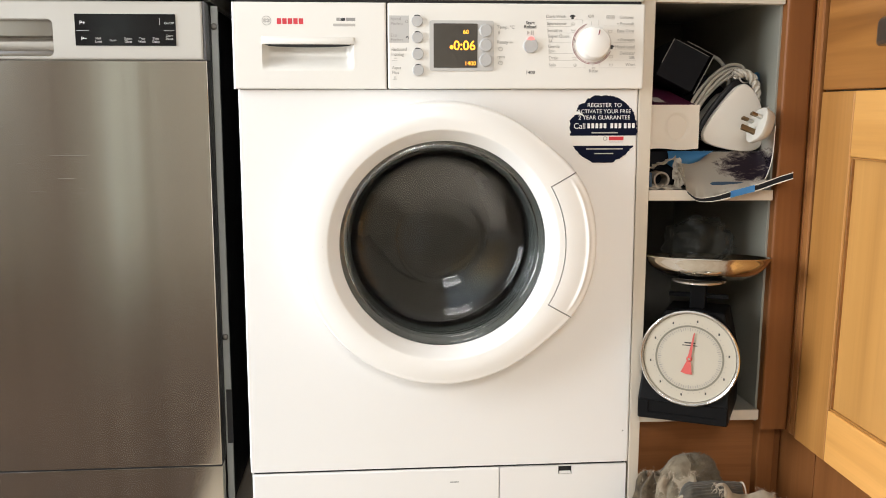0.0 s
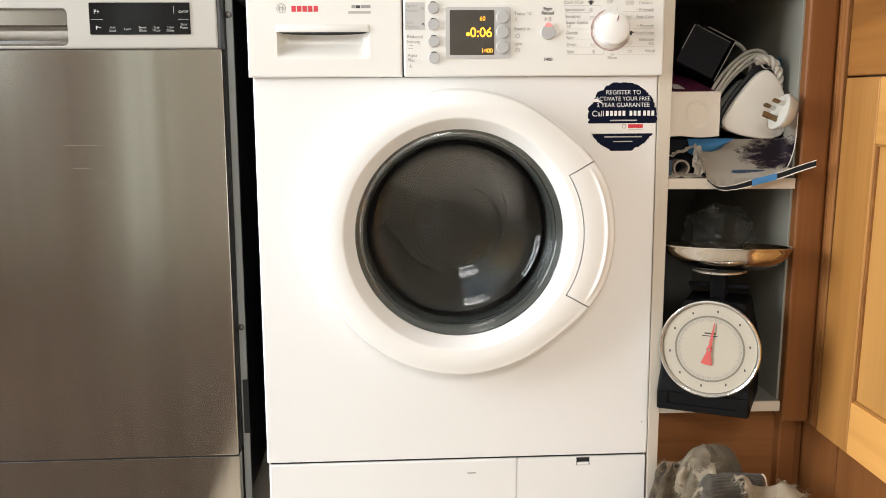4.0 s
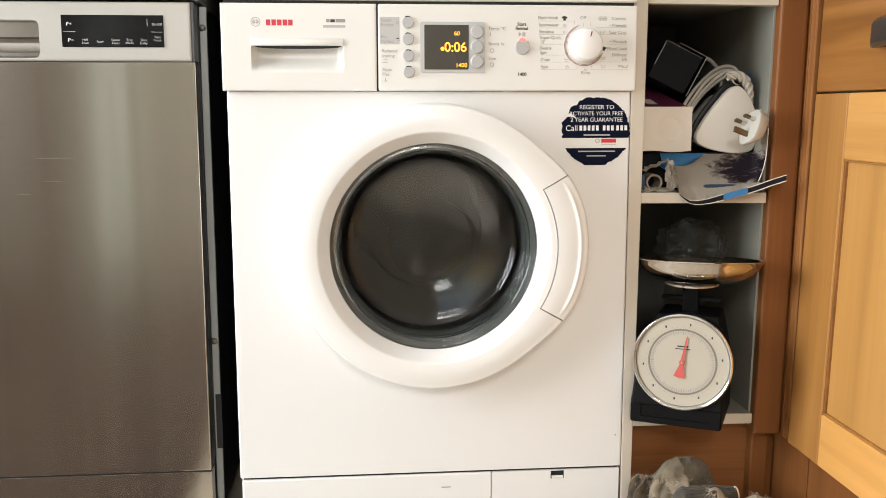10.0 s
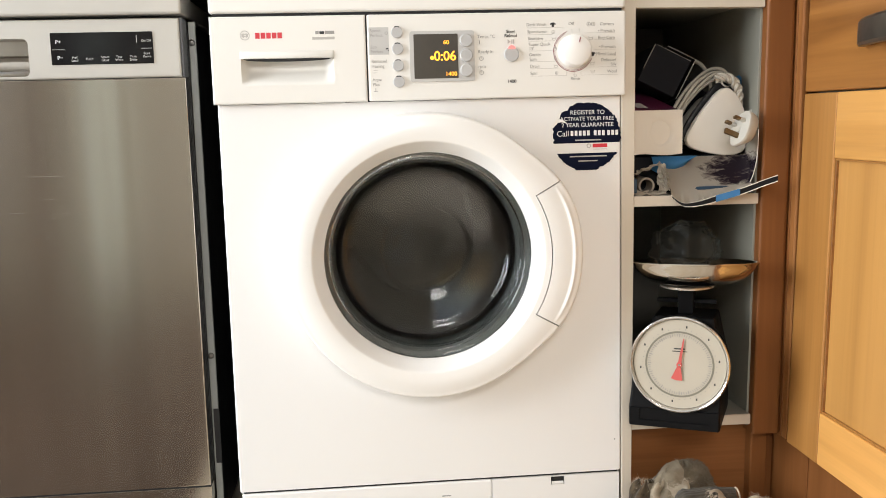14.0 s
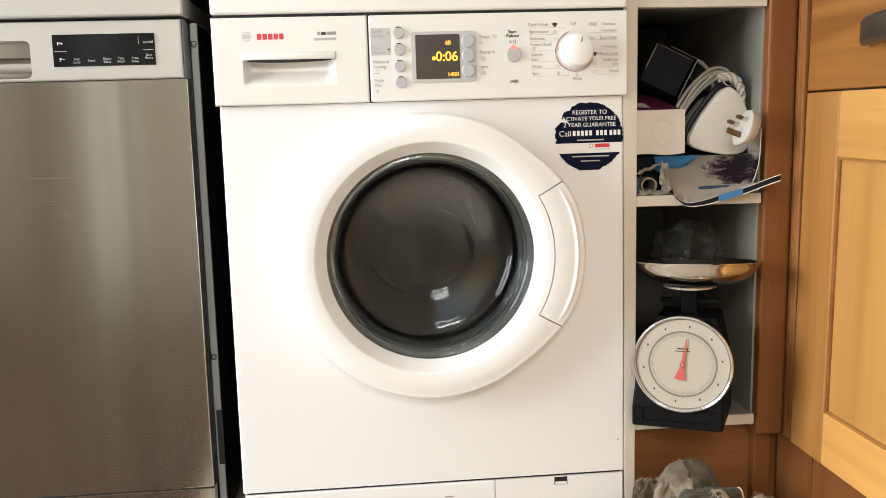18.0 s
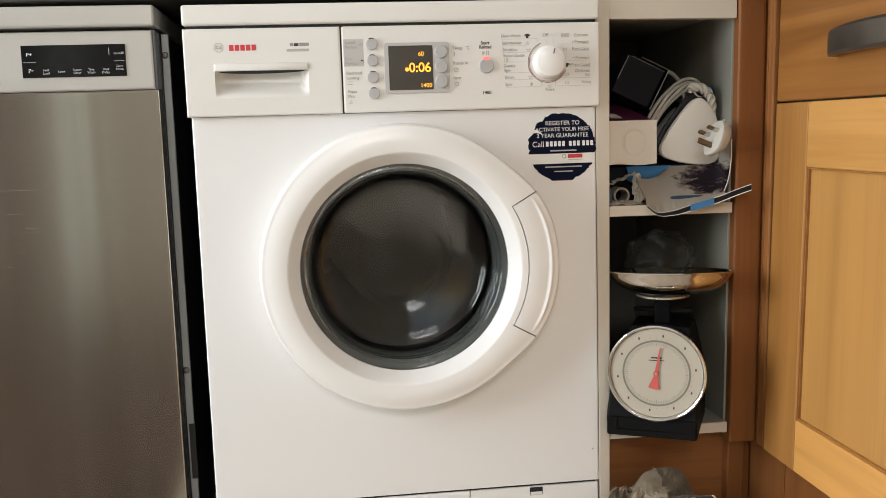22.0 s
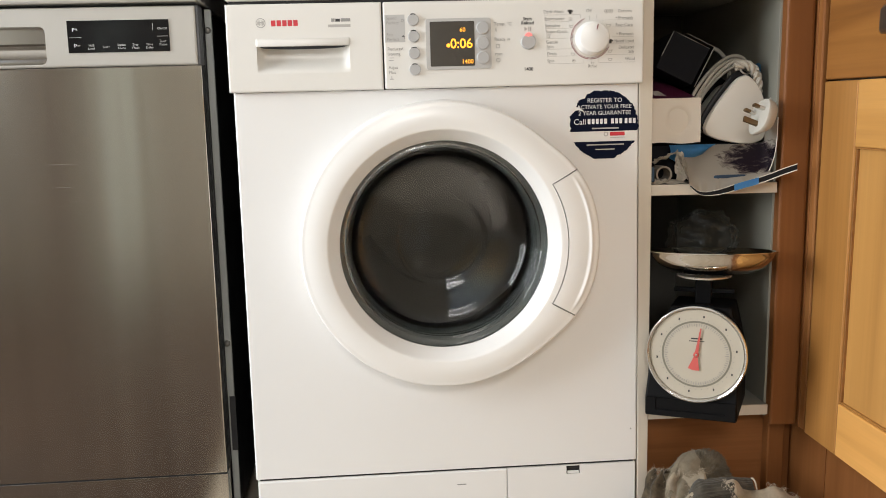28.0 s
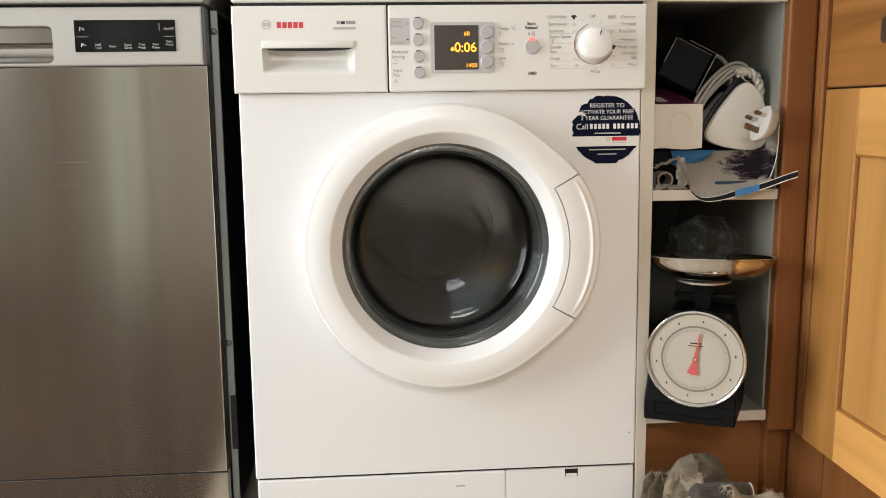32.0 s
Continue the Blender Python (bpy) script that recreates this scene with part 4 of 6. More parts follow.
# ---- guarantee sticker on the front ----
def guarantee_sticker():
    s = thing("sticker", (0.244, 0.0, 0.635), "torn round navy and white guarantee sticker on the machine", "sticker")
    cx, cz, r = 0.2428, 0.634, 0.0512
    y = -0.0004

    def piece(z0, z1, name, material, lift, ragged, label=""):
        pts = []
        n = 150
        for i in range(n):
            a = 2 * math.pi * i / n
            rr = r + (0.0034 * noise.noise(Vector((math.cos(a) * 6, math.sin(a) * 6, ragged))) + 0.0026 * noise.noise(Vector((math.cos(a) * 17, math.sin(a) * 17, ragged))) if ragged else -0.0002)
            x, z = rr * math.cos(a), rr * math.sin(a)
            pts.append((x, max(z0, min(z1, z))))
        bm = bmesh.new()
        bm.faces.new([bm.verts.new((cx + x, y - lift, cz + z)) for x, z in pts])
        return part(name, bm, material, s, label)

    piece(-0.05, 0.05, "backing", STICKERWHITE, 0.0, 0.0)
    piece(-0.0095, 0.05, "navy_field", NAVY, 0.0003, 3.0, "navy printed field with torn edge")
    piece(-0.05, -0.0245, "navy_foot", NAVY, 0.0003, 5.0)
    yy = y - 0.0006
    tear = bmesh.new()
    tear.faces.new([tear.verts.new((cx + u, y - 0.0005, cz + w)) for u, w in ((-0.05, 0.0205), (-0.0385, 0.022), (-0.029, 0.0196), (-0.0325, 0.0228), (-0.0375, 0.0262), (-0.046, 0.0268))])
    part("tear", tear, STICKERWHITE, s, "torn white patch")
    lettering("lettering", "REGISTER TO", cx + 0.001, yy, cz + 0.0328, 0.0088, INKWHITE, s, align="CENTER")
    lettering("lettering", "ACTIVATE YOUR FREE", cx + 0.0005, yy, cz + 0.0237, 0.0082, INKWHITE, s, align="CENTER")
    lettering("lettering", "2 YEAR GUARANTEE", cx + 0.001, yy, cz + 0.0145, 0.0086, INKWHITE, s, align="CENTER")
    lettering("lettering", "Call", cx - 0.0455, yy, cz + 0.001, 0.0118, INKWHITE, s)
    for k, w in enumerate((5, 3, 3)):
        x = cx - 0.0245 + (0, 0.0345, 0.0545)[k] * 1.02
        for j in range(w):
            bar("number_bar", x + 0.0062 * j, x + 0.0062 * j + 0.004, cz + 0.0014, cz + 0.0088, yy, INKWHITE, s)
    bar("small_print", cx - 0.018, cx + 0.022, cz - 0.0062, cz - 0.0042, yy, INKPALE, s)
    bar("maker_mark", cx + 0.009, cx + 0.031, cz - 0.0165, cz - 0.011, yy + 0.0003, INKRED, s)
    part("emblem", lathe([(0.0022, yy + 0.0001), (0.0034, yy + 0.0001), (0.0034, yy + 0.0004), (0.0022, yy + 0.0004)], cx + 0.003, cz - 0.0138, 20), INKPALE, s)
    bar("small_print", cx + 0.009, cx + 0.031, cz - 0.0195, cz - 0.0188, yy + 0.0003, INKPALE, s)
    bar("small_print", cx - 0.026, cx + 0.03, cz - 0.0302, cz - 0.0284, yy, INKPALE, s)
    bar("small_print", cx - 0.013, cx + 0.016, cz - 0.037, cz - 0.0354, yy, INKPALE, s)
    return s


STICKERWHITE = surf("sticker_paper", (0.8, 0.785, 0.75), 0.5, vary=0.01)
guarantee_sticker()


# ---- dishwasher ----
def dishwasher():
    m = thing("dishwasher", (-0.64, 0.28, 0), "freestanding dishwasher with a brushed steel door and silver panel", "dishwasher")
    r = -0.3385
    l = r - 0.598
    part("top_lid", box(l, r + 0.002, -0.008, 0.56, 0.821, 0.85, 0.003), FASCIA, m, "pale silver top")
    part("body", box(l + 0.004, r - 0.002, 0.045, 0.56, 0.012, 0.818, 0.002), SIDEBLACK, m)
    f = plate_with_slot(l, r - 0.0035, 0.7345, 0.8165, l + 0.15, -0.5495, 0.7388, 0.791, 0.008, 0.0, 0.03, bevel=0.003)
    p = part("control_fascia", f, FASCIA, m, "silver control panel with a recessed grip")
    part("end_cap", box(r - 0.0034, r + 0.0005, 0.002, 0.036, 0.7345, 0.8165, 0.001), ENDCAP, p, "dark grey end cap")
    part("grip_recess", box(l + 0.145, -0.545, 0.022, 0.026, 0.735, 0.795), GRIPSTEEL, p)
    gb = bmesh.new()
    arc = [(0.021, 0.7392), (0.004, 0.7392), (0.0035, 0.742), (0.0045, 0.748), (0.0075, 0.756), (0.0115, 0.7625), (0.0165, 0.767), (0.021, 0.769)]
    ends = [[gb.verts.new((x, y, z)) for y, z in arc] for x in (l + 0.1502, -0.5497)]
    gb.faces.new(ends[0])
    gb.faces.new(ends[1][::-1])
    for k in range(len(arc)):
        gb.faces.new((ends[0][k], ends[1][k], ends[1][(k + 1) % len(arc)], ends[0][(k + 1) % len(arc)]))
    part("grip_flap", gb, GRIPSTEEL, p, "polished grip flap", smooth=50)
    dsp = part("display", rounded(-0.5185, -0.379, 0.754, 0.798, -0.0012, 0.001, 0.001), LCD2, p, "glossy black touch display")
    yy = -0.0016
    lettering("lettering", "P+", -0.512, yy, 0.783, 0.0075, INKWHITE, dsp)
    lettering("lettering", "P−", -0.5105, yy, 0.761, 0.0075, INKWHITE, dsp)
    for x, a, b in ((-0.487, "Half", "Load"), (-0.4665, "Fast+", ""), (-0.4455, "Steam", "Gloss"), (-0.4265, "Tray", "Wash"), (-0.407, "Time", "Delay"), (-0.388, "Start", "Pause")):
        lift = 0.004 if a == "Start" else 0
        lettering("lettering", a, x, yy, 0.7625 + lift if b else 0.76, 0.0046, INKPALE2, dsp, align="CENTER")
        if b:
            lettering("lettering", b, x, yy, 0.7582 + lift, 0.0046, INKPALE2, dsp, align="CENTER")
    lettering("lettering", "On/Off", -0.388, yy, 0.784, 0.0046, INKPALE2, dsp, align="CENTER")
    bar("guide_line", -0.5165, -0.4995, 0.7747, 0.7752, -0.0012, INKPALE2, dsp)
    bar("guide_line", -0.396, -0.381, 0.7747, 0.7752, -0.0012, INKPALE2, dsp)
    bar("guide_line", -0.4015, -0.4009, 0.783, 0.793, -0.0012, INKPALE2, dsp)
    part("door_core", box(l + 0.001, r + 0.0002, 0.0045, 0.032, 0.128, 0.7335), SIDEBLACK, m, "black door side")
    d = part("door", box(l, r + 0.001, 0.0, 0.0044, 0.127, 0.7335, 0.0015, 3), STEEL, m, "brushed steel door with fine scratches")
    for x0, x1, z in ((-0.565, -0.512, 0.599), (-0.572, -0.558, 0.584), (-0.61, -0.604, 0.588), (-0.594, -0.574, 0.548), (-0.526, -0.52, 0.551), (-0.505, -0.5, 0.533), (-0.548, -0.54, 0.512), (-0.562, -0.552, 0.491), (-0.555, -0.53, 0.566), (-0.535, -0.505, 0.545), (-0.55, -0.515, 0.539), (-0.53, -0.518, 0.527), (-0.6, -0.585, 0.56), (-0.62, -0.6, 0.615)):
        part("scratch", box(x0, x1, -0.0002, 0.0004, z, z + 0.00025), SCRATCH, d)
    part("door_edge", box(r - 0.012, r + 0.0011, 0.0325, 0.046, 0.13, 0.8), SIDEBLACK, m, "black door seal")
    part("side_flange", box(r + 0.0012, r + 0.0115, 0.046, 0.054, 0.03, 0.815, 0.001), GREYSIDE, m, "grey tub flange")
    for z in (0.785, 0.316):
        part("screw", lathe([(0, 0.0425), (0.003, 0.043), (0.0048, 0.0445), (0.005, 0.0465), (0, 0.0465)], r + 0.0055, z, 18), DRUMSTEEL, m, "dark domed screw head")
    part("hinge_slot", box(r + 0.004, r + 0.0128, 0.045, 0.047, 0.145, 0.232), SIDEBLACK, m)
    part("joint", box(l + 0.001, r, 0.003, 0.02, 0.1236, 0.1268), GAP, m, "dark joint under the door")
    part("kick_plate", box(l, r + 0.001, 0.004, 0.03, 0.01, 0.1234, 0.0006), STEEL, m, "silver kick plate")
    for x in (l + 0.06, r - 0.06):
        part("foot", lathe([(0, 0), (0.018, 0), (0.018, 0.012), (0, 0.012)], x, 0, 16, axis="z", c3=0.12), BLACK, m)
    return m


ENDCAP = surf("dark_grey_cap", (0.1, 0.1, 0.105), 0.45)
LCD2 = surf("gloss_black", (0.006, 0.006, 0.007), 0.1, vary=0.1, relief=0.0)
INKPALE2 = surf("pale_print_on_black", (0.5, 0.5, 0.48), 0.6)
SCRATCH = surf("scratched_steel", (0.6, 0.56, 0.5), 0.28, metal=1)
LCD2.node_tree.nodes["Principled BSDF"].inputs["Specular IOR Level"].default_value = 0.4
dishwasher()
# Board is added; it stands for the shade deep between the appliances.
solo("gap_darkener", box(-0.3225, -0.2965, 0.3, 0.31, 0.0, 0.857), SIDEBLACK, "black board added to keep the gap between appliances dark", "panel", kind="structure")


# ---- kitchen scale on the lower shelf ----
ENAMELBLACK = surf("black_enamel", (0.004, 0.004, 0.0045), 0.5, vary=0.15, relief=0.05)
DIALFACE = surf("dial_face", (0.46, 0.42, 0.345), 0.4, vary=0.03, size=30)
CARRIER = surf("pale_metal", (0.62, 0.58, 0.52), 0.3, metal=0.6, vary=0.03)
OLIVE = surf("olive_print", (0.2, 0.19, 0.15), 0.5)
NEEDLERED = surf("needle_red", (0.55, 0.1, 0.09), 0.45)
PANSTEEL = surf("pan_steel", (0.72, 0.68, 0.62), 0.12, metal=1, vary=0.05, relief=0.02)


def kitchen_scale():
    base = Vector((0.4042, 0.014, 0.1915))
    s = thing("kitchen_scale", (0, 0, 0), "black kitchen scale with a round cream dial, on the lower shelf", "kitchen scale")
    bm = bmesh.new()
    low = [(-0.076, -0.0765), (0.059, -0.0765), (0.059, 0.066), (-0.076, 0.066)]
    high = [(-0.07, -0.056), (0.058, -0.056), (0.058, 0.05), (-0.07, 0.05)]
    top = [(-0.045, -0.036), (0.045, -0.036), (0.045, 0.04), (-0.045, 0.04)]
    loops = [[bm.verts.new((x, y, z)) for x, y in pts] for pts, z in ((low, -0.0002), (low, 0.03), (high, 0.1), (top, 0.165))]
    bm.faces.new(loops[0][::-1])
    bm.faces.new(loops[-1])
    for a, b in zip(loops, loops[1:]):
        for k in range(4):
            bm.faces.new((a[k], a[(k + 1) % 4], b[(k + 1) % 4], b[k]))
    bmesh.ops.bevel(bm, geom=list(bm.edges), offset=0.003, segments=2, profile=0.5, affect="EDGES")
    part("body", bm, ENAMELBLACK, s)
    part("front_frame", frame_plate(-0.0745, 0.0575, 0.002, 0.03, -0.06, 0.043, 0.011, 0.0295, -0.0787, -0.0763, bevel=0.0008), ENAMELBLACK, s, "raised border round the foot")
    for x, y in ((-0.05, -0.062), (0.05, -0.062), (-0.05, 0.056), (0.05, 0.056)):
        part("foot", lathe([(0, 0), (0.007, 0), (0.007, 0.005), (0, 0.005)], x, 0, 14, axis="z", c3=y), BLACK, s)
    zc, r, yf = 0.1018, 0.0738, -0.0795
    dial = part("dial", lathe([(0, yf), (r - 0.006, yf), (r - 0.006, yf + 0.02), (0, yf + 0.02)], 0, zc, 72), DIALFACE, s, "cream dial with printed graduations")
    part("dial_rim", lathe([(r - 0.0058, yf + 0.001), (r - 0.0042, yf - 0.004), (r - 0.0022, yf - 0.0052), (r - 0.0004, yf - 0.004), (r, yf - 0.0015), (r - 0.0025, yf + 0.012), (r - 0.012, yf + 0.022), (r - 0.0058, yf + 0.012)], 0, zc, 96), CHROME, s, "chrome rim", smooth=40)
    part("drum_case", lathe([(0, yf + 0.03), (r - 0.004, yf + 0.03), (r - 0.012, yf + 0.06), (0, yf + 0.06)], 0, zc, 48), ENAMELBLACK, s)
    ring = lathe([(0.0478, yf - 0.0004), (0.0506, yf - 0.0004), (0.0506, yf), (0.0478, yf)], 0, zc, 96)
    part("scale_ring", ring, OLIVE, dial)
    for count, r0, r1, w, name in ((80, 0.0428, 0.0466, 0.00045, "graduations"), (40, 0.0532, 0.0546, 0.0004, "outer_graduations"), (20, 0.0416, 0.0468, 0.0006, "main_graduations")):
        bm = bmesh.new()
        for k in range(count):
            b = box(-w, w, yf - 0.0004, yf, r0, r1)
            bmesh.ops.rotate(b, verts=b.verts, matrix=Matrix.Rotation(2 * math.pi * k / count, 3, "Y"))
            me = bpy.data.meshes.new("tmp")
            b.to_mesh(me)
            b.free()
            bm.from_mesh(me)
            bpy.data.meshes.remove(me)
        bmesh.ops.translate(bm, verts=bm.verts, vec=(0, 0, zc))
        part(name, bm, INKGREY, dial)
    for k in range(10):
        a = radians(90 - 36 * k - 10)
        x, z = 0.058 * math.cos(a), zc + 0.058 * math.sin(a)
        bar("numeral_bar", x - 0.0011, x + 0.0011, z - 0.0017, z + 0.0017, yf, INK, dial)
    bar("printed_line", -0.008, 0.008, zc + 0.0228, zc + 0.0248, yf, INK, dial)
    bar("printed_line", -0.011, 0.011, zc + 0.0192, zc + 0.0205, yf, INK, dial)
    bm = bmesh.new()
    pts = [(-0.0008, 0.0405), (0.0008, 0.0405), (0.0022, 0.008), (0.003, -0.004), (0.0084, -0.0228), (0.0, -0.0243), (-0.0084, -0.0228), (-0.003, -0.004), (-0.0022, 0.008)]
    f = [bm.verts.new((x, yf - 0.003, z)) for x, z in pts]
    g = [bm.verts.new((x, yf - 0.0022, z)) for x, z in pts]
    bm.faces.new(f)
    bm.faces.new(g[::-1])
    for k in range(len(pts)):
        bm.faces.new((f[k], g[k], g[(k + 1) % len(pts)], f[(k + 1) % len(pts)]))
    bmesh.ops.rotate(bm, verts=bm.verts, matrix=Matrix.Rotation(radians(9), 3, "Y"))
    bmesh.ops.translate(bm, verts=bm.verts, vec=(0, 0, zc))
    n = part("needle", bm, NEEDLERED, s, "red pointer")
    part("hub", disc(0, yf - 0.0042, zc, 0.0042, 0.004), NEEDLERED, n)
    part("hub_cap", disc(0, yf - 0.0048, zc, 0.0018, 0.001, 0.0003, 20), CHROME, n)
    part("neck", box(-0.012, 0.012, -0.012, 0.012, 0.164, 0.2055, 0.002), ENAMELBLACK, s)
    part("cross_arm", box(-0.045, 0.045, -0.005, 0.005, 0.181, 0.187, 0.001), ENAMELBLACK, s)
    part("carrier", lathe([(0, 0.206), (0.038, 0.206), (0.0405, 0.2068), (0.0408, 0.2085), (0.0398, 0.2098), (0, 0.2102)], 0, 0, 56, axis="z"), CARRIER, s, "pale round plate under the pan", smooth=40)
    s.matrix_world = Matrix.Translation(base) @ Matrix.Rotation(radians(-27), 4, "Z")
    return s


kitchen_scale()


def weighing_pan():
    cx, cy, z = 0.4105, 0.0, 0.4042
    prof = [(0, 0.0004), (0.045, 0.0), (0.056, 0.0008), (0.067, 0.0045), (0.077, 0.0105), (0.085, 0.0182), (0.0905, 0.0262), (0.0928, 0.0312), (0.0948, 0.0326), (0.0955, 0.0336)]
    inner = [(0.0948, 0.0346), (0.0922, 0.0334), (0.0892, 0.027), (0.0836, 0.0192), (0.0757, 0.0117), (0.066, 0.0059), (0.0555, 0.0024), (0.045, 0.0016), (0, 0.002)]
    pan = solo("weighing_pan", lathe(prof + inner, cx, z, 128, axis="z", c3=cy), PANSTEEL, "shallow polished steel pan tilted slightly back on the scale", "pan", place=(cx, cy, z), smooth=50)
    pan.rotation_euler = (radians(-5.5), radians(1.5), 0)


weighing_pan()


def plastic_bag():
    bm = bmesh.new()
    bmesh.ops.create_icosphere(bm, subdivisions=5, radius=1)
    for v in bm.verts:
        d = v.co.normalized()
        n = noise.noise(d * 2.2) * 0.22 + abs(noise.noise(d * 5.5)) * 0.2 + abs(noise.noise(d * 12)) * 0.08
        v.co = Vector((d.x * 0.056, d.y * 0.045, d.z * 0.044)) * (0.85 + n)
    low = min(v.co.z for v in bm.verts)
    for v in bm.verts:
        v.co += Vector((0.407, 0.03, 0.411 - low))
    ob = solo("plastic_bag", bm, BAGFILM, "crumpled smoky clear plastic bag lying in the pan", "plastic bag", place=(0.418, 0.045, 0.396), smooth=70)
    ob.visible_shadow = False


BAGFILM = surf("smoky_film", (0.035, 0.036, 0.03), 0.36, vary=0.3, size=60)
BAGFILM.node_tree.nodes["Principled BSDF"].inputs["Alpha"].default_value = 0.3
plastic_bag()


# ---- clutter on the upper shelf ----
CARTON = surf("black_carton", (0.009, 0.0095, 0.012), 0.7, vary=0.2, relief=0.1)
CARTONEDGE = surf("worn_carton_edge", (0.27, 0.26, 0.245), 0.8)
PURPLE = surf("purple_carton", (0.075, 0.012, 0.035), 0.35, vary=0.2)
CARD = surf("white_card", (0.7, 0.65, 0.57), 0.5, vary=0.02)
SHELLWHITE = surf("white_shell", (0.66, 0.625, 0.56), 0.5, vary=0.015)
RIMBLACK = surf("black_rim", (0.012, 0.012, 0.013), 0.3)
PLUGWHITE = surf("white_plug", (0.5, 0.475, 0.42), 0.5, vary=0.015)
BRASS = surf("dull_brass", (0.2, 0.135, 0.07), 0.4, metal=0.8)
FLEX = surf("white_flex", (0.44, 0.41, 0.35), 0.45, vary=0.05, size=60, relief=0.1)
BLUECARD = surf("blue_card", (0.05, 0.22, 0.45), 0.35, vary=0.1)
BROWNROLL = surf("grey_roll", (0.24, 0.205, 0.165), 0.7, vary=0.1, relief=0.2)
PAPER = surf("crumpled_paper", (0.54, 0.475, 0.385), 0.75, vary=0.08, size=60, relief=0.3)
for _m in (CARTON, RIMBLACK, ENAMELBLACK):
    _m.node_tree.nodes["Principled BSDF"].inputs["Specular IOR Level"].default_value = 0.12
GREYCARD = surf("grey_card", (0.5, 0.48, 0.45), 0.45, vary=0.05)


def tilted_box():
    s = thing("carton", (0.387, 0.07, 0.73), "black cardboard carton with worn pale edges, half out of its sleeve", "box")
    h = 0.0312
    y0, y1 = 0.0, 0.15
    bm = bmesh.new()
    bmesh.ops.create_cube(bm, size=1)
    for v in bm.verts:
        v.co = Vector((v.co.x * 2 * h, y0 + (v.co.y + 0.5) * (y1 - y0), v.co.z * 2 * h))
    bmesh.ops.bevel(bm, geom=list(bm.edges), offset=0.0008, segments=1, profile=0.5, affect="EDGES")
    ORIGIN[s.name] = Vector((0, 0, 0))
    b = part("box_body", bm, CARTON, s)
    part("worn_edge", box(-h - 0.0006, -h + 0.0004, y0 - 0.0006, y0 + 0.0012, -h * 0.35, h), CARTONEDGE, b)
    part("worn_edge", box(-h * 0.9, h, y0 - 0.0003, y0 + 0.0008, h - 0.0003, h + 0.0003), CARTONEDGE, b)
    for x0, x1, z0, z1 in ((h + 0.0052, h + 0.006, -h, h + 0.006), (-h * 0.35, h + 0.0051, h + 0.0052, h + 0.006)):
        w = part("sleeve_wall", box(x0, x1, 0.003, y1, z0, z1), CARTON, s, "outer sleeve of the carton")
        part("worn_edge", box(x0 - 0.0002, x1 + 0.0002, 0.0018, 0.0029, z0, z1), CARTONEDGE, w)
    s.matrix_world = Matrix.Translation((0.3865, 0.075, 0.7315)) @ Matrix.Rotation(radians(27.5), 4, "Y") @ Matrix.Rotation(radians(-6), 4, "Z")
    # a second carton behind and below
    k = thing("carton", (0.42, 0.16, 0.66), "dark blue-black carton wedged behind the cable", "box")
    ORIGIN[k.name] = Vector((0, 0, 0))
    part("box_body", box(-0.03, 0.03, 0, 0.12, -0.045, 0.045, 0.001), CARTON, k)
    k.matrix_world = Matrix.Translation((0.432, 0.13, 0.672)) @ Matrix.Rotation(radians(33), 4, "Y")


tilted_box()


def white_carton():
    s = thing("carton", (0.362, 0.03, 0.602), "white carton with purple top and embossed end", "box")
    x0, x1, z0, z1, y0 = 0.3195, 0.4005, 0.6025, 0.67, 0.03
    bm = bmesh.new()
    n = 24
    rows = []
    for i in range(n + 1):
        row = []
        for k in range(n + 1):
            u, w = i / n, k / n
            x, z = x0 + (x1 - x0) * u, z0 + (z1 - z0) * w
            d = math.hypot((x - 0.366) / 0.0165, (z - 0.637) / 0.0185)
            y = y0 + (0.003 if d < 0.85 else 0.003 * max(0, (1.15 - d) / 0.3) if d < 1.15 else 0) + 0.0012 * noise.noise(Vector((u * 3, w * 3, 2)))
            z += 0.0012 * math.sin(u * 7) * (1 - w)
            row.append(bm.verts.new((x, y, z)))
        rows.append(row)
    for i in range(n):
        for k in range(n):
            bm.faces.new((rows[i][k], rows[i + 1][k], rows[i + 1][k + 1], rows[i][k + 1]))
    part("end_panel", bm, CARD, s, "white embossed end panel", smooth=50)
    part("box_body", box(x0 + 0.0005, x1 - 0.0005, y0 + 0.002, 0.16, z0 + 0.002, z1 - 0.001), CARD, s)
    part("top_panel", box(x0 + 0.001, x1 - 0.001, y0 + 0.003, 0.159, z1 - 0.0009, z1 + 0.0002), CARD, s)
    k = thing("carton", (0.36, 0.1, z1), "dark purple carton lying tilted on the white one", "box")
    bm = bmesh.new()
    f = [bm.verts.new(q) for q in ((x0, 0.04, z1 + 0.0006), (x1 - 0.004, 0.04, z1 + 0.0006), (x1 - 0.03, 0.16, z1 + 0.034), (x0, 0.16, z1 + 0.034), (x0, 0.16, z1 + 0.0006), (x1 - 0.004, 0.16, z1 + 0.0006))]
    for q in ((0, 1, 2, 3), (0, 4, 5, 1), (0, 3, 4), (1, 5, 2), (2, 5, 4, 3)):
        bm.faces.new([f[i] for i in q])
    part("box_body", bm, PURPLE, k)
    lb = bmesh.new()
    lb.faces.new([lb.verts.new((x, y, z1 + 0.0012 + 0.0334 * (y - 0.04) / 0.12)) for x, y in ((0.336, 0.052), (0.353, 0.05), (0.349, 0.078), (0.334, 0.08))])
    part("label", lb, GREYCARD, k, "small pale label")


white_carton()


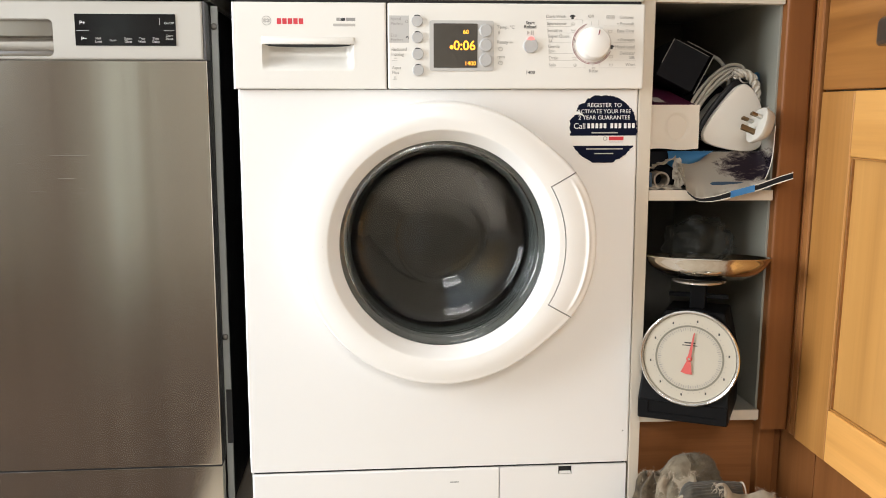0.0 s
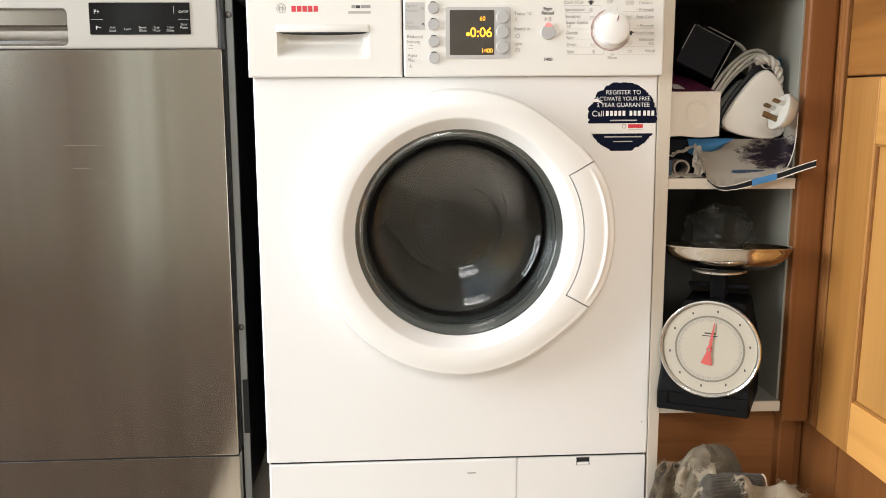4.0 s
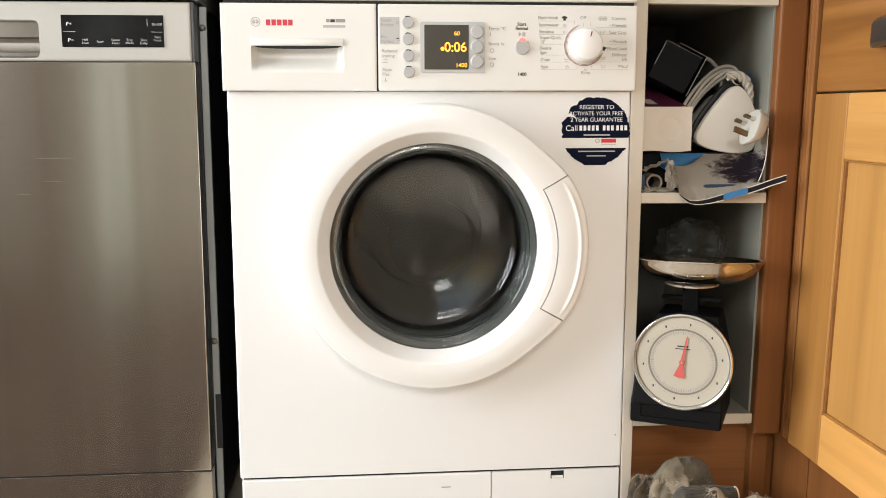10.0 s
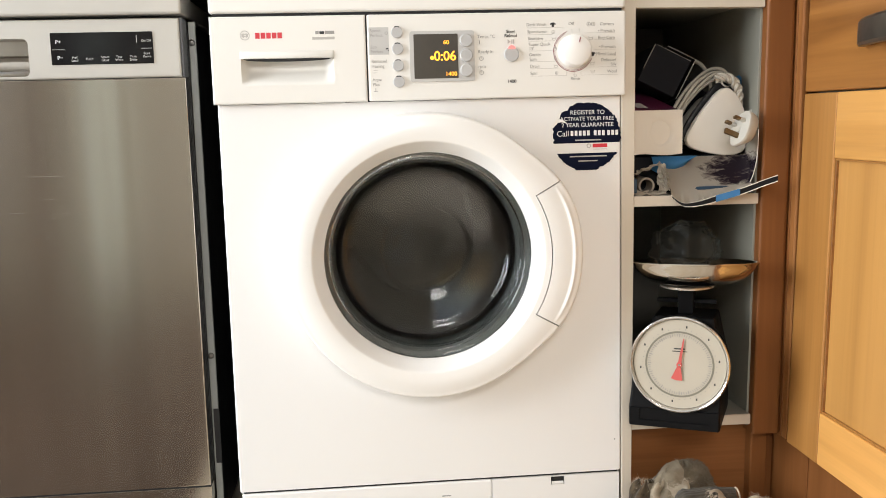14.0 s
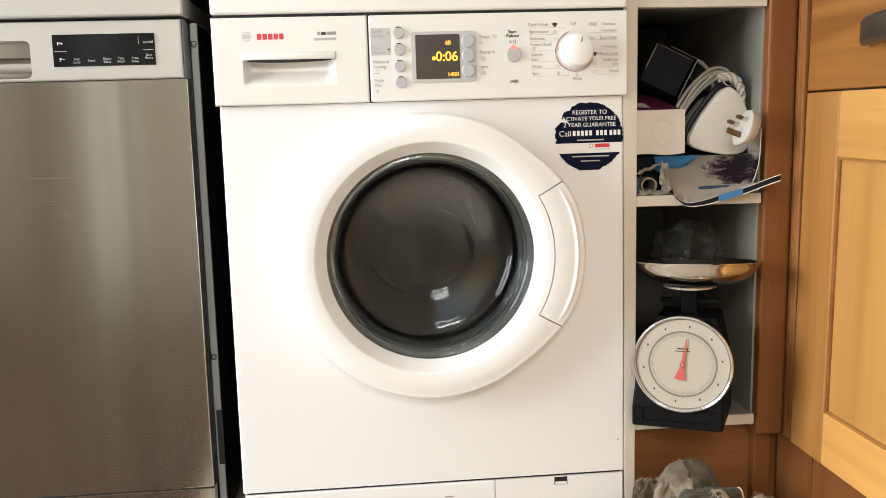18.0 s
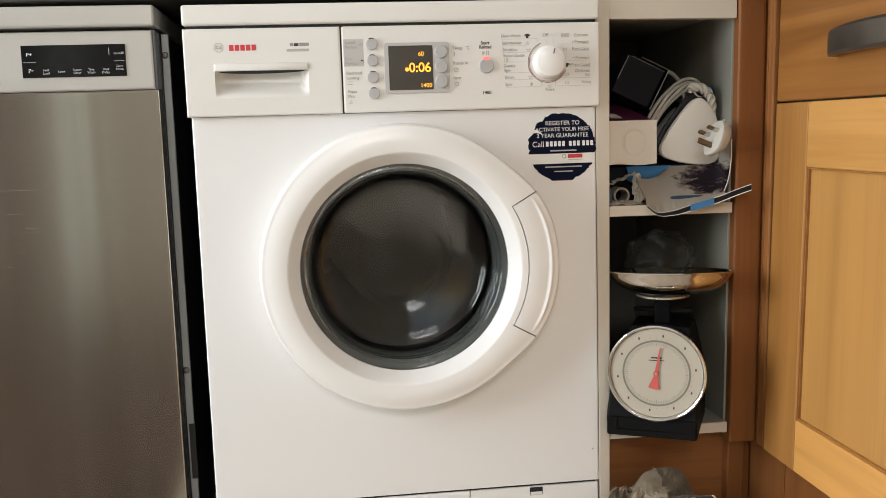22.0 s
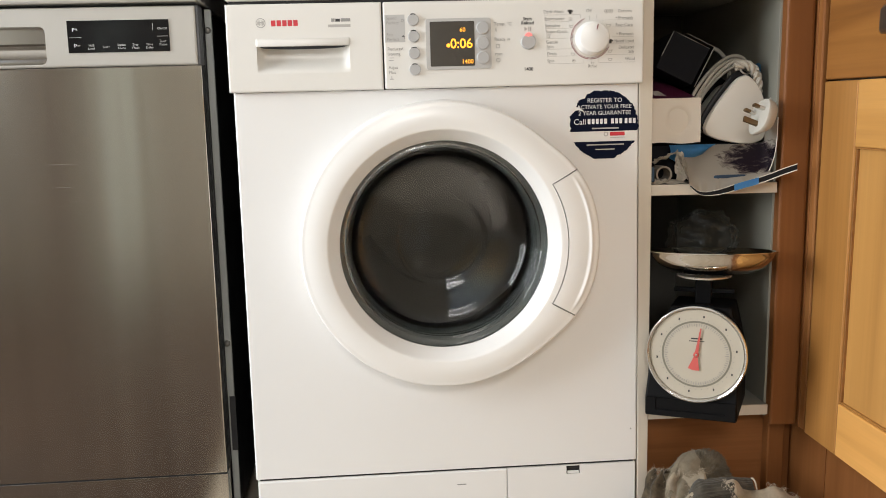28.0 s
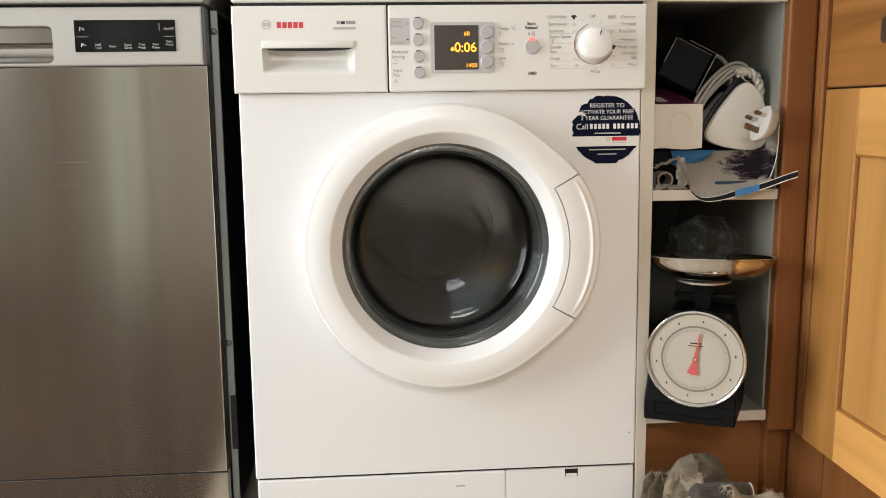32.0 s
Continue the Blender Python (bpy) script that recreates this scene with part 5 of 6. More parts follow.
def shield(scale, cx, cz, dx=0.0, dz=0.0):
    """Outline of the rounded three-sided shell."""
    ctrl = [(0.4735, 0.7022), (0.4835, 0.698), (0.494, 0.6855), (0.503, 0.667), (0.5075, 0.645), (0.5082, 0.62), (0.503, 0.6045), (0.489, 0.598), (0.4702, 0.5978), (0.4403, 0.603), (0.4175, 0.611), (0.4105, 0.6195), (0.4118, 0.631), (0.424, 0.6527), (0.4412, 0.6755), (0.4595, 0.696)]
    out = []
    m = len(ctrl)
    for i in range(m):
        p0, p1, p2, p3 = (Vector(ctrl[(i + k - 1) % m]) for k in range(4))
        for k in range(6):
            u = k / 6
            p = 0.5 * ((2 * p1) + (p2 - p0) * u + (2 * p0 - 5 * p1 + 4 * p2 - p3) * u * u + (3 * p1 - p0 - 3 * p2 + p3) * u ** 3)
            out.append((min(cx + (p.x - cx) * scale + dx, 0.5092), cz + (p.y - cz) * scale + dz))
    return out


def loft(sections):
    """Joins outlines of equal count, each at its own depth, into a closed shell."""
    bm = bmesh.new()
    loops = [[bm.verts.new((x, y, z)) for x, z in pts] for pts, y in sections]
    n = len(loops[0])
    for a, b in zip(loops, loops[1:]):
        for i in range(n):
            bm.faces.new((a[i], a[(i + 1) % n], b[(i + 1) % n], b[i]))
    bm.faces.new(loops[0][::-1])
    bm.faces.new(loops[-1])
    return bm


def iron():
    s = thing("iron", (0.46, 0.08, 0.6), "white clothes iron with black rim, heel plate outward", "iron")
    c = (0.462, 0.642)
    part("heel_plate", loft([(shield(0.93, *c), 0.0378), (shield(0.972, *c), 0.0386), (shield(0.99, *c), 0.0406), (shield(1.0, *c), 0.0445), (shield(0.99, *c), 0.05)]), SHELLWHITE, s, "white flat heel plate", smooth=40)
    part("rim", loft([(shield(0.97, *c), 0.0485), (shield(1.02, *c, -0.002, 0.004), 0.0485), (shield(1.03, *c, -0.003, 0.006), 0.05), (shield(1.025, *c, -0.003, 0.007), 0.054), (shield(0.9, *c, 0.0, 0.004), 0.066)]), RIMBLACK, s, "black rim", smooth=40)
    part("shell", loft([(shield(0.88, *c), 0.0662), (shield(0.8, *c), 0.13), (shield(0.55, *c), 0.2), (shield(0.2, *c), 0.24)]), SHELLWHITE, s, smooth=50)
    return s


iron()


def plug():
    p = thing("plug", (0, 0, 0), "white three-pin plug resting against the iron", "plug")
    ORIGIN[p.name] = Vector((0, 0, 0))
    face = [(0.0, 0.026), (0.01, 0.0255), (0.018, 0.021), (0.0225, 0.012), (0.0245, 0.0), (0.0235, -0.012), (0.017, -0.022), (0.007, -0.026), (-0.007, -0.026), (-0.017, -0.022), (-0.0235, -0.012), (-0.0245, 0.0), (-0.0225, 0.012), (-0.018, 0.021), (-0.01, 0.0255)]

    def sc(k, dx=0.0, dz=0.0):
        return [(x * k + dx, z * k + dz) for x, z in face]

    part("plug_body", loft([(sc(0.9), -0.001), (sc(0.98), 0.0), (sc(1.0), 0.002), (sc(0.97), 0.006), (sc(0.88, 0, -0.002), 0.0115), (sc(0.76, 0, -0.003), 0.0165), (sc(0.6, 0, -0.004), 0.0185)]), PLUGWHITE, p, smooth=40)
    for x in (-0.011, 0.011):
        part("pin", box(x - 0.0032, x + 0.0032, -0.0185, -0.009, -0.0095, -0.0055, 0.0006), BRASS, p, "brass pin tip")
        part("pin_sleeve", box(x - 0.0032, x + 0.0032, -0.009, 0.0, -0.0095, -0.0055, 0.0004), PLUGWHITE, p)
    part("pin", box(-0.002, 0.002, -0.023, 0.0, 0.0085, 0.0165, 0.0006), BRASS, p, "long brass earth pin")
    part("fuse_cover", box(-0.0035, 0.0035, -0.0016, 0.0, -0.0005, 0.006, 0.0004), PLUGWHITE, p)
    part("cord_grip", loft([(sc(0.26, 0, -0.016), 0.009), (sc(0.24, 0, -0.024), 0.011), (sc(0.16, 0, -0.03), 0.011)]), PLUGWHITE, p, smooth=40)
    back, up = Vector((0.926, 0.085, -0.369)).normalized(), Vector((-0.317, -0.358, -0.878))
    side = back.cross(up).normalized()
    up = side.cross(back)
    p.matrix_world = Matrix.Translation((0.4742, -0.0117, 0.6403)) @ Matrix((side, back, up)).transposed().to_4x4() @ Matrix.Scale(1.04, 4)
    return p


plug()


def cable():
    s = thing("power_cable", (0.47, 0.1, 0.7), "coiled white power cable bundled behind the iron", "cable")
    line = [(0.409, 0.646, -0.8, 0.3), (0.424, 0.672, -0.85, 0.5), (0.4465, 0.7005, -0.6, 0.8), (0.47, 0.7165, -0.15, 1.0), (0.4895, 0.7115, 0.1, 0.9), (0.498, 0.689, 0.0, 0.5)]
    for k in range(4):
        o = (0.002, 0.0068, 0.0115, 0.0165)[k]
        pts = [(min(x + (o + 0.0012 * math.sin(2.1 * i + 1.7 * k)) * dx, 0.4985), 0.074 + 0.007 * math.sin(1.4 * k + 1.1 * i) + 0.004 * k, z + (o + 0.002 * math.sin(1.8 * i + 2.3 * k)) * dz) for i, (x, z, dx, dz) in enumerate(line)]
        part("strand", tube(spline(pts, 7), 0.0029, 8), FLEX, s, smooth=60)
    back = spline([(0.43, 0.16, 0.73), (0.452, 0.16, 0.748), (0.475, 0.165, 0.747), (0.495, 0.17, 0.725), (0.498, 0.17, 0.7)], 7)
    part("strand", tube(back, 0.0034, 8), FLEX, s, smooth=60)
    core = spline([(0.46, 0.05, 0.7165), (0.474, 0.046, 0.7185), (0.487, 0.044, 0.711), (0.4935, 0.044, 0.697), (0.4955, 0.046, 0.68), (0.495, 0.05, 0.67)], 7)
    part("bundle", tube(core, [0.0052] * len(core), 10), FLEX, s, "cable wound tightly round itself", smooth=60)
    for k in range(3):
        wrap = []
        for i, c in enumerate(core):
            nxt = core[min(i + 1, len(core) - 1)] - core[max(i - 1, 0)]
            a = Vector((0, 1, 0))
            b = nxt.normalized().cross(a)
            w = 0.42 * i + k * 2.1
            wrap.append(c + 0.0052 * (math.cos(w) * a + math.sin(w) * b))
        part("strand", tube(wrap, 0.0026, 8), FLEX, s, smooth=60)
    part("cable_tie", lathe([(0.009, 0.045), (0.0105, 0.048), (0.0105, 0.056), (0.009, 0.059)], 0.4775, 0.7135, 20), PLUGWHITE, s)
    return s


cable()


def fur_print():
    """Glossy packaging print: pale grey with a dark furry patch."""
    m, t, p = nodes_of("printed_sleeve")
    n1 = grain(t, (1, 1, 1), 26, 8, 0.7, 2.5)
    streak = grain(t, (1.0, 1.0, 2.6), 38, 7, 0.65, 1.2)
    sep = t.nodes.new("ShaderNodeSeparateXYZ")
    tc = t.nodes.new("ShaderNodeTexCoord")
    t.links.new(tc.outputs["Object"], sep.inputs[0])

    def math_node(op, a, b):
        k = t.nodes.new("ShaderNodeMath")
        k.operation = op
        for sock, v in zip(k.inputs, (a, b)):
            put(t, sock, v)
        return k.outputs[0]

    ex = math_node("MULTIPLY", math_node("ADD", sep.outputs[0], -0.04), 22.0)
    ez = math_node("MULTIPLY", math_node("ADD", sep.outputs[2], -0.034), 48.0)
    d2 = math_node("ADD", math_node("MULTIPLY", ex, ex), math_node("MULTIPLY", ez, ez))
    v = math_node("ADD", math_node("MULTIPLY", d2, 0.5), math_node("MULTIPLY", math_node("ADD", streak, -0.5), 2.4))
    col = ramp(t, v, [(0.2, (0.028, 0.02, 0.03)), (0.45, (0.18, 0.15, 0.14)), (0.75, (0.5, 0.455, 0.385))])
    t.links.new(col, p.inputs["Base Color"])
    p.inputs["Roughness"].default_value = 0.25
    bump(t, p, n1, 0.05, 0.001)
    return m


FURPRINT = fur_print()


def sleeve():
    """Open packaging sleeve: a curled sheet lying on the shelf, its front lip over the edge."""
    s = thing("packaging_sleeve", (0.44, 0.0, 0.545), "opened glossy packaging sleeve with a furry printed picture", "packaging")
    ctrl = [(0.360, 0.571), (0.3665, 0.556), (0.378, 0.5475), (0.4, 0.5455), (0.44, 0.546), (0.475, 0.5485), (0.4915, 0.556), (0.5005, 0.577), (0.5045, 0.603), (0.5055, 0.638)]
    line = spline([(x, 0, z) for x, z in ctrl], 6)
    # the long front lip rises towards the post
    lip = [Vector(q) for q in ((0.372, -0.008, 0.5395), (0.387, -0.013, 0.5285), (0.4105, -0.017, 0.5295), (0.44, -0.021, 0.5375), (0.475, -0.027, 0.5475), (0.503, -0.034, 0.5585), (0.522, -0.04, 0.5655))]
    pts = spline(lip, 6)
    lip_pts = pts
    bm = bmesh.new()
    rows = []
    for p in line:
        row = []
        for k in range(9):
            w = k / 8
            y = -0.006 + 0.046 * w
            if k == 0 and p.z < 0.556 and p.x > 0.37:
                near = min(lip_pts, key=lambda q: abs(q.x - p.x))
                row.append(bm.verts.new((p.x, near.y + 0.001, near.z + 0.001)))
                continue
            row.append(bm.verts.new((p.x, y, p.z + (0.6 - p.z) * w * (0.96 if p.z < 0.6 else 0))))
        rows.append(row)
    for a, b in zip(rows, rows[1:]):
        for k in range(8):
            bm.faces.new((a[k], a[k + 1], b[k + 1], b[k]))
    bmesh.ops.solidify(bm, geom=list(bm.faces), thickness=0.0006)
    part("sheet", bm, FURPRINT, s, "curled printed sheet", smooth=60)
    part("sheet_edge", tube([(q.x, -0.0068, q.z) for q in line if q.x > 0.488 and q.z > 0.5535], 0.0007, 6), CARD, s, "white cut edge of the sheet")

    def strip(lo, hi, dy, thick):
        bm = bmesh.new()
        rows = []
        n = len(pts)
        for i, p in enumerate(pts):
            t = i / (n - 1)
            hw = 0.0012 + 0.0032 * min(1, t * 2.2)
            rows.append([bm.verts.new((p.x, p.y + dy + j * thick, p.z + f * hw)) for j in (0, 1) for f in (lo, hi)])
        for a, b in zip(rows, rows[1:]):
            for i, j in ((0, 1), (1, 3), (3, 2), (2, 0)):
                bm.faces.new((a[i], a[j], b[j], b[i]))
        bm.faces.new((rows[0][0], rows[0][1], rows[0][3], rows[0][2]))
        bm.faces.new((rows[-1][0], rows[-1][1], rows[-1][3], rows[-1][2]))
        return bm

    lp = part("front_lip", strip(-1.0, 1.0, 0, 0.0006), RIMBLACK, s, "black lip with white borders")
    part("lip_border", strip(-1.15, -0.85, -0.0006, 0.001), CARD, lp)
    part("lip_border", strip(0.88, 1.12, -0.0004, 0.001), CARD, lp)
    bl = bmesh.new()
    rows = []
    sel = [p for p in pts if 0.4345 < p.x < 0.4725]
    for p in sel:
        rows.append([bl.verts.new((p.x, p.y - 0.0014, p.z + f)) for f in (-0.0048, 0.0052)])
    for a, b in zip(rows, rows[1:]):
        bl.faces.new((a[0], a[1], b[1], b[0]))
    bmesh.ops.solidify(bl, geom=list(bl.faces), thickness=0.0005)
    part("blue_tab", bl, BLUETAB, lp, "bright blue tab")
    pn = tube([(0.4105, 0.0, 0.5505), (0.4135, 0.0, 0.5506), (0.425, 0.0, 0.5505), (0.455, 0.0, 0.5503), (0.463, 0.0, 0.5503), (0.466, 0.0, 0.5503)], [0.0012, 0.003, 0.0036, 0.0036, 0.003, 0.0012], 10)
    part("printed_handle", pn, BLUEDARK, s, "dark blue brush handle")
    return s


BLUETAB = surf("bright_blue", (0.09, 0.32, 0.62), 0.4, vary=0.04)
BLUEDARK = surf("deep_blue", (0.02, 0.05, 0.09), 0.35)
sleeve()


def blue_packet():
    bm = bmesh.new()
    rows = []
    for i in range(15):
        u = i / 14
        row = []
        for k in range(9):
            w = k / 8
            x = 0.352 + 0.068 * u
            z = 0.5995 - 0.028 * w * math.sin(math.pi * min(1, 0.25 + u * 0.75)) + 0.001 * noise.noise(Vector((u * 5, w * 5, 1)))
            row.append(bm.verts.new((x, 0.032 - 0.008 * math.sin(math.pi * w) - 0.004 * u, z)))
        rows.append(row)
    for a, b in zip(rows, rows[1:]):
        for k in range(8):
            bm.faces.new((a[k], a[k + 1], b[k + 1], b[k]))
    bmesh.ops.solidify(bm, geom=list(bm.faces), thickness=0.0008)
    solo("packet", bm, BLUECARD, "bright blue curled packet under the white carton", "packet", place=(0.385, 0.03, 0.585), smooth=50)
    bm = box(0.3175, 0.5, 0.045, 0.3, 0.5425, 0.5995, 0.002)
    solo("tray", bm, CARTON, "dark box tray carrying the cartons", "box", place=(0.41, 0.17, 0.5425))
    bm = bmesh.new()
    rows = []
    for i in range(11):
        u = i / 10
        row = []
        for k in range(9):
            w = k / 8
            row.append(bm.verts.new((0.5015 + 0.003 * math.sin(3 * u) - 0.006 * w * u, 0.05 + 0.03 * u, 0.632 + 0.085 * w + 0.004 * math.sin(u * 4))))
        rows.append(row)
    for a, b in zip(rows, rows[1:]):
        for k in range(8):
            bm.faces.new((a[k], a[k + 1], b[k + 1], b[k]))
    bmesh.ops.solidify(bm, geom=list(bm.faces), thickness=0.0008)
    solo("packet", bm, BLUECARD, "blue packet standing against the shelf side", "packet", place=(0.501, 0.06, 0.632), smooth=50)


blue_packet()


def paper_roll():
    s = thing("paper_roll", (0.34, 0.03, 0.543), "grey cardboard tube wrapped in crumpled paper", "roll")
    r = 0.0125
    part("tube", lathe([(r, 0.012), (r, 0.16), (r - 0.0028, 0.16), (r - 0.0028, 0.012), (r, 0.012)], 0.3385, 0.5565, 40), BROWNROLL, s, smooth=40)

    def crumple(name, seed, pts, amp):
        bm = bmesh.new()
        rows = []
        n = 16
        (ax, ay, az), (bx, by, bz), (cx, cy, cz), (dx, dy, dz) = pts
        for i in range(n + 1):
            u = i / n
            row = []
            for k in range(n + 1):
                w = k / n
                p = Vector((ax, ay, az)) * (1 - u) * (1 - w) + Vector((bx, by, bz)) * u * (1 - w) + Vector((cx, cy, cz)) * u * w + Vector((dx, dy, dz)) * (1 - u) * w
                q = Vector((u * 4, w * 4, seed))
                p += amp * Vector((noise.noise(q), abs(noise.noise(q * 1.7)) * -1.2, noise.noise(q + Vector((7, 3, 1)))))
                row.append(bm.verts.new(p))
            rows.append(row)
        for i in range(n):
            for k in range(n):
                bm.faces.new((rows[i][k], rows[i + 1][k], rows[i + 1][k + 1], rows[i][k + 1]))
        bmesh.ops.solidify(bm, geom=list(bm.faces), thickness=0.0005)
        part(name, bm, PAPER, s, "crumpled torn paper", smooth=35)

    crumple("wrapping", 1.0, ((0.317, 0.02, 0.572), (0.345, 0.012, 0.584), (0.362, 0.02, 0.5905), (0.33, 0.03, 0.578)), 0.006)
    crumple("wrapping", 4.0, ((0.3555, 0.01, 0.5465), (0.372, 0.004, 0.5475), (0.368, 0.012, 0.588), (0.357, 0.02, 0.59)), 0.007)
    crumple("wrapping", 8.0, ((0.318, 0.004, 0.5435), (0.37, 0.001, 0.5435), (0.362, 0.02, 0.5475), (0.318, 0.02, 0.549)), 0.0035)
    part("blue_scrap", box(0.3165, 0.322, 0.006, 0.02, 0.546, 0.568, 0.001), BLUEDARK, s)
    return s


paper_roll()


# ---- old mop heads on the floor ----
def mop_material(name, dark, light, rib=0.0):
    m, t, p = nodes_of(name)
    f = grain(t, (30, 30, 30), 1.6, 6, 0.65)
    t.links.new(ramp(t, f, [(0.3, dark), (0.7, light)]), p.inputs["Base Color"])
    p.inputs["Roughness"].default_value = 0.95
    p.inputs["Sheen Weight"].default_value = 0.25
    bump(t, p, grain(t, (900, 900, 900), 1.0, 3), 0.5, 0.0012)
    return m


MOPGREY = mop_material("grey_cotton", (0.1, 0.08, 0.05), (0.25, 0.208, 0.14))
MOPPALE = mop_material("pale_cotton", (0.38, 0.31, 0.22), (0.68, 0.585, 0.45))
MOPDARK = mop_material("dark_cotton", (0.022, 0.019, 0.013), (0.085, 0.072, 0.052))
MOPTAUPE = mop_material("taupe_cotton", (0.25, 0.2, 0.135), (0.46, 0.385, 0.275))
MOPTAN = mop_material("stained_cotton", (0.03, 0.02, 0.011), (0.26, 0.195, 0.12))


def threads(bm, rnd, p, d, count, length, spread, r=0.0002):
    """A tuft of loose ends leaving a torn edge."""
    for _ in range(count):
        q = Vector(p) + Vector((rnd.gauss(0, 0.0012), rnd.gauss(0, 0.0012), rnd.gauss(0, 0.0012)))
        v = (Vector(d) + spread * Vector((rnd.gauss(0, 0.5), rnd.gauss(0, 0.5), rnd.gauss(0, 0.4)))).normalized()
        pts = [q]
        for i in range(4):
            v = (v + 0.9 * Vector((rnd.uniform(-1, 1), rnd.uniform(-1, 1), rnd.uniform(-1.1, 0.6)))).normalized()
            q = q + v * length * rnd.uniform(0.15, 0.4)
            q.z = max(q.z, 0.002)
            pts.append(q.copy())
        tube(pts, [r, r, r * 0.9, r * 0.7, r * 0.3], 4, bm)


def draped(s, name, material, seed, shape, n=44, m=30, tear=0.16, fray=160, length=0.007, label="", thread=None):
    """A limp torn cloth over a shape given as a function of u and w, with a frayed border."""
    rnd = random.Random(seed)
    bm = bmesh.new()
    rows = []
    for i in range(n + 1):
        row = []
        for j in range(m + 1):
            u, w = i / n, j / m
            eu = tear * noise.noise(Vector((w * 7, seed, 0))) * (u - 0.5) * 2 * abs(u - 0.5)
            ew = tear * (noise.noise(Vector((u * 9, seed, 3))) + 0.6 * noise.noise(Vector((u * 27, seed, 5)))) * (w - 0.5) * 2 * abs(w - 0.5)
            p = Vector(shape(u + eu, w + ew))
            q = p * 38 + Vector((seed * 3.1, 0, 0))
            p += (0.0035 + 0.003 * abs(noise.noise(q * 0.6))) * Vector((noise.noise(q), noise.noise(q + Vector((5, 0, 0))), noise.noise(q + Vector((0, 9, 0)))))
            p.z = max(p.z, 0.002)
            row.append(bm.verts.new(p))
        rows.append(row)
    thr = bmesh.new()
    for i in range(n):
        for j in range(m):
            bm.faces.new((rows[i][j], rows[i + 1][j], rows[i + 1][j + 1], rows[i][j + 1]))
    for _ in range(int(fray * 0.8)):
        side = rnd.randrange(4)
        i = 0 if side == 0 else n if side == 1 else rnd.randrange(n + 1)
        j = 0 if side == 2 else m if side == 3 else rnd.randrange(m + 1)
        a = rows[i][j].co
        b = rows[min(max(i, 1), n - 1)][min(max(j, 1), m - 1)].co
        threads(thr, rnd, a, (a - b).normalized() if (a - b).length > 1e-7 else (0, -1, 0), 3, length, 0.9)
    bmesh.ops.solidify(bm, geom=list(bm.faces), thickness=0.0012)
    part(name, bm, material, s, label, smooth=80)
    tagged(part("fringe", thr, thread or material, s), kind="stuff")


def strand_mop():
    s = thing("mop_head", (0.39, -0.02, 0), "grey matted cotton mop head heaped on the floor", "mop head")
    rnd = random.Random(5)

    def hump(a, b):
        """A point of the heap: a runs round it, b from its foot to its top."""
        k = 1 + 0.07 * noise.noise(Vector((math.cos(a) * 2, math.sin(a) * 2, b * 2.5))) + 0.03 * noise.noise(Vector((math.cos(a) * 7, math.sin(a) * 7, b * 9)))
        return Vector((0.391 + 0.057 * k * math.cos(a) * math.cos(b), -0.012 + 0.038 * k * math.sin(a) * math.cos(b), max(0.002, 0.046 + 0.079 * k * math.sin(b))))

    core = bmesh.new()
    n, m = 72, 30
    rows = [[core.verts.new(hump(2 * math.pi * i / n, math.pi / 2 * (0.98 * j / m))) for j in range(m + 1)] for i in range(n)]
    for i in range(n):
        a, b = rows[i], rows[(i + 1) % n]
        for j in range(m):
            core.faces.new((a[j], a[j + 1], b[j + 1], b[j]))
    core.faces.new([r[-1] for r in rows])
    part("core", core, MOPGREY, s, smooth=80)
    pile = bmesh.new()
    mid = Vector((0.388, -0.012, 0.05))
    for _ in range(2600):
        a, b = rnd.uniform(-math.pi, 0.35), math.asin(rnd.uniform(0.25, 1.0))
        p = hump(a, b)
        d = (p - mid).normalized()
        lay = Vector((rnd.gauss(0, 0.5), rnd.gauss(0, 0.5), rnd.gauss(-0.35, 0.5)))
        q = p + 0.0022 * (d + 0.5 * lay)
        tube([p - 0.001 * d, q, q + 0.0022 * (0.5 * d + lay)], [0.0006, 0.00055, 0.0002], 4, pile)
    tagged(part("fuzz", pile, MOPGREY, s), kind="stuff")

    def hood(u, w):
        a = radians(212 - 128 * u)
        fold = (0.1 * math.sin(u * 15 + 4 * w) + 0.07 * math.sin(u * 31 + 7 * w)) * w
        r = (0.003 + 0.06 * max(0, min(1, w * 1.15)) ** 0.75) * (1 + fold)
        return (0.38 + r * math.cos(a) * 0.98, -0.016 - abs(r * math.sin(a) * 0.66) - 0.022 * w, 0.1262 - 0.056 * max(0, w) ** 1.5 - 0.012 * abs(u - 0.45) * w + 0.005 * math.sin(8 * u + 2 * w) * w)

    draped(s, "cloth", MOPTAUPE, 2, hood, label="creased taupe cloth", tear=0.16, fray=110, length=0.004)

    def flap(u, w):
        return (0.349 + 0.038 * u + 0.006 * math.sin(w * 5), -0.066 - 0.012 * math.sin(3 * u) - 0.014 * w, 0.108 - 0.036 * w + 0.008 * math.sin(u * 4.0) - 0.007 * math.sin(8 * u + 3 * w))

    draped(s, "rag", MOPPALE, 7, flap, n=30, m=24, tear=0.55, fray=150, length=0.006, label="pale frayed rag")
    return s


strand_mop()


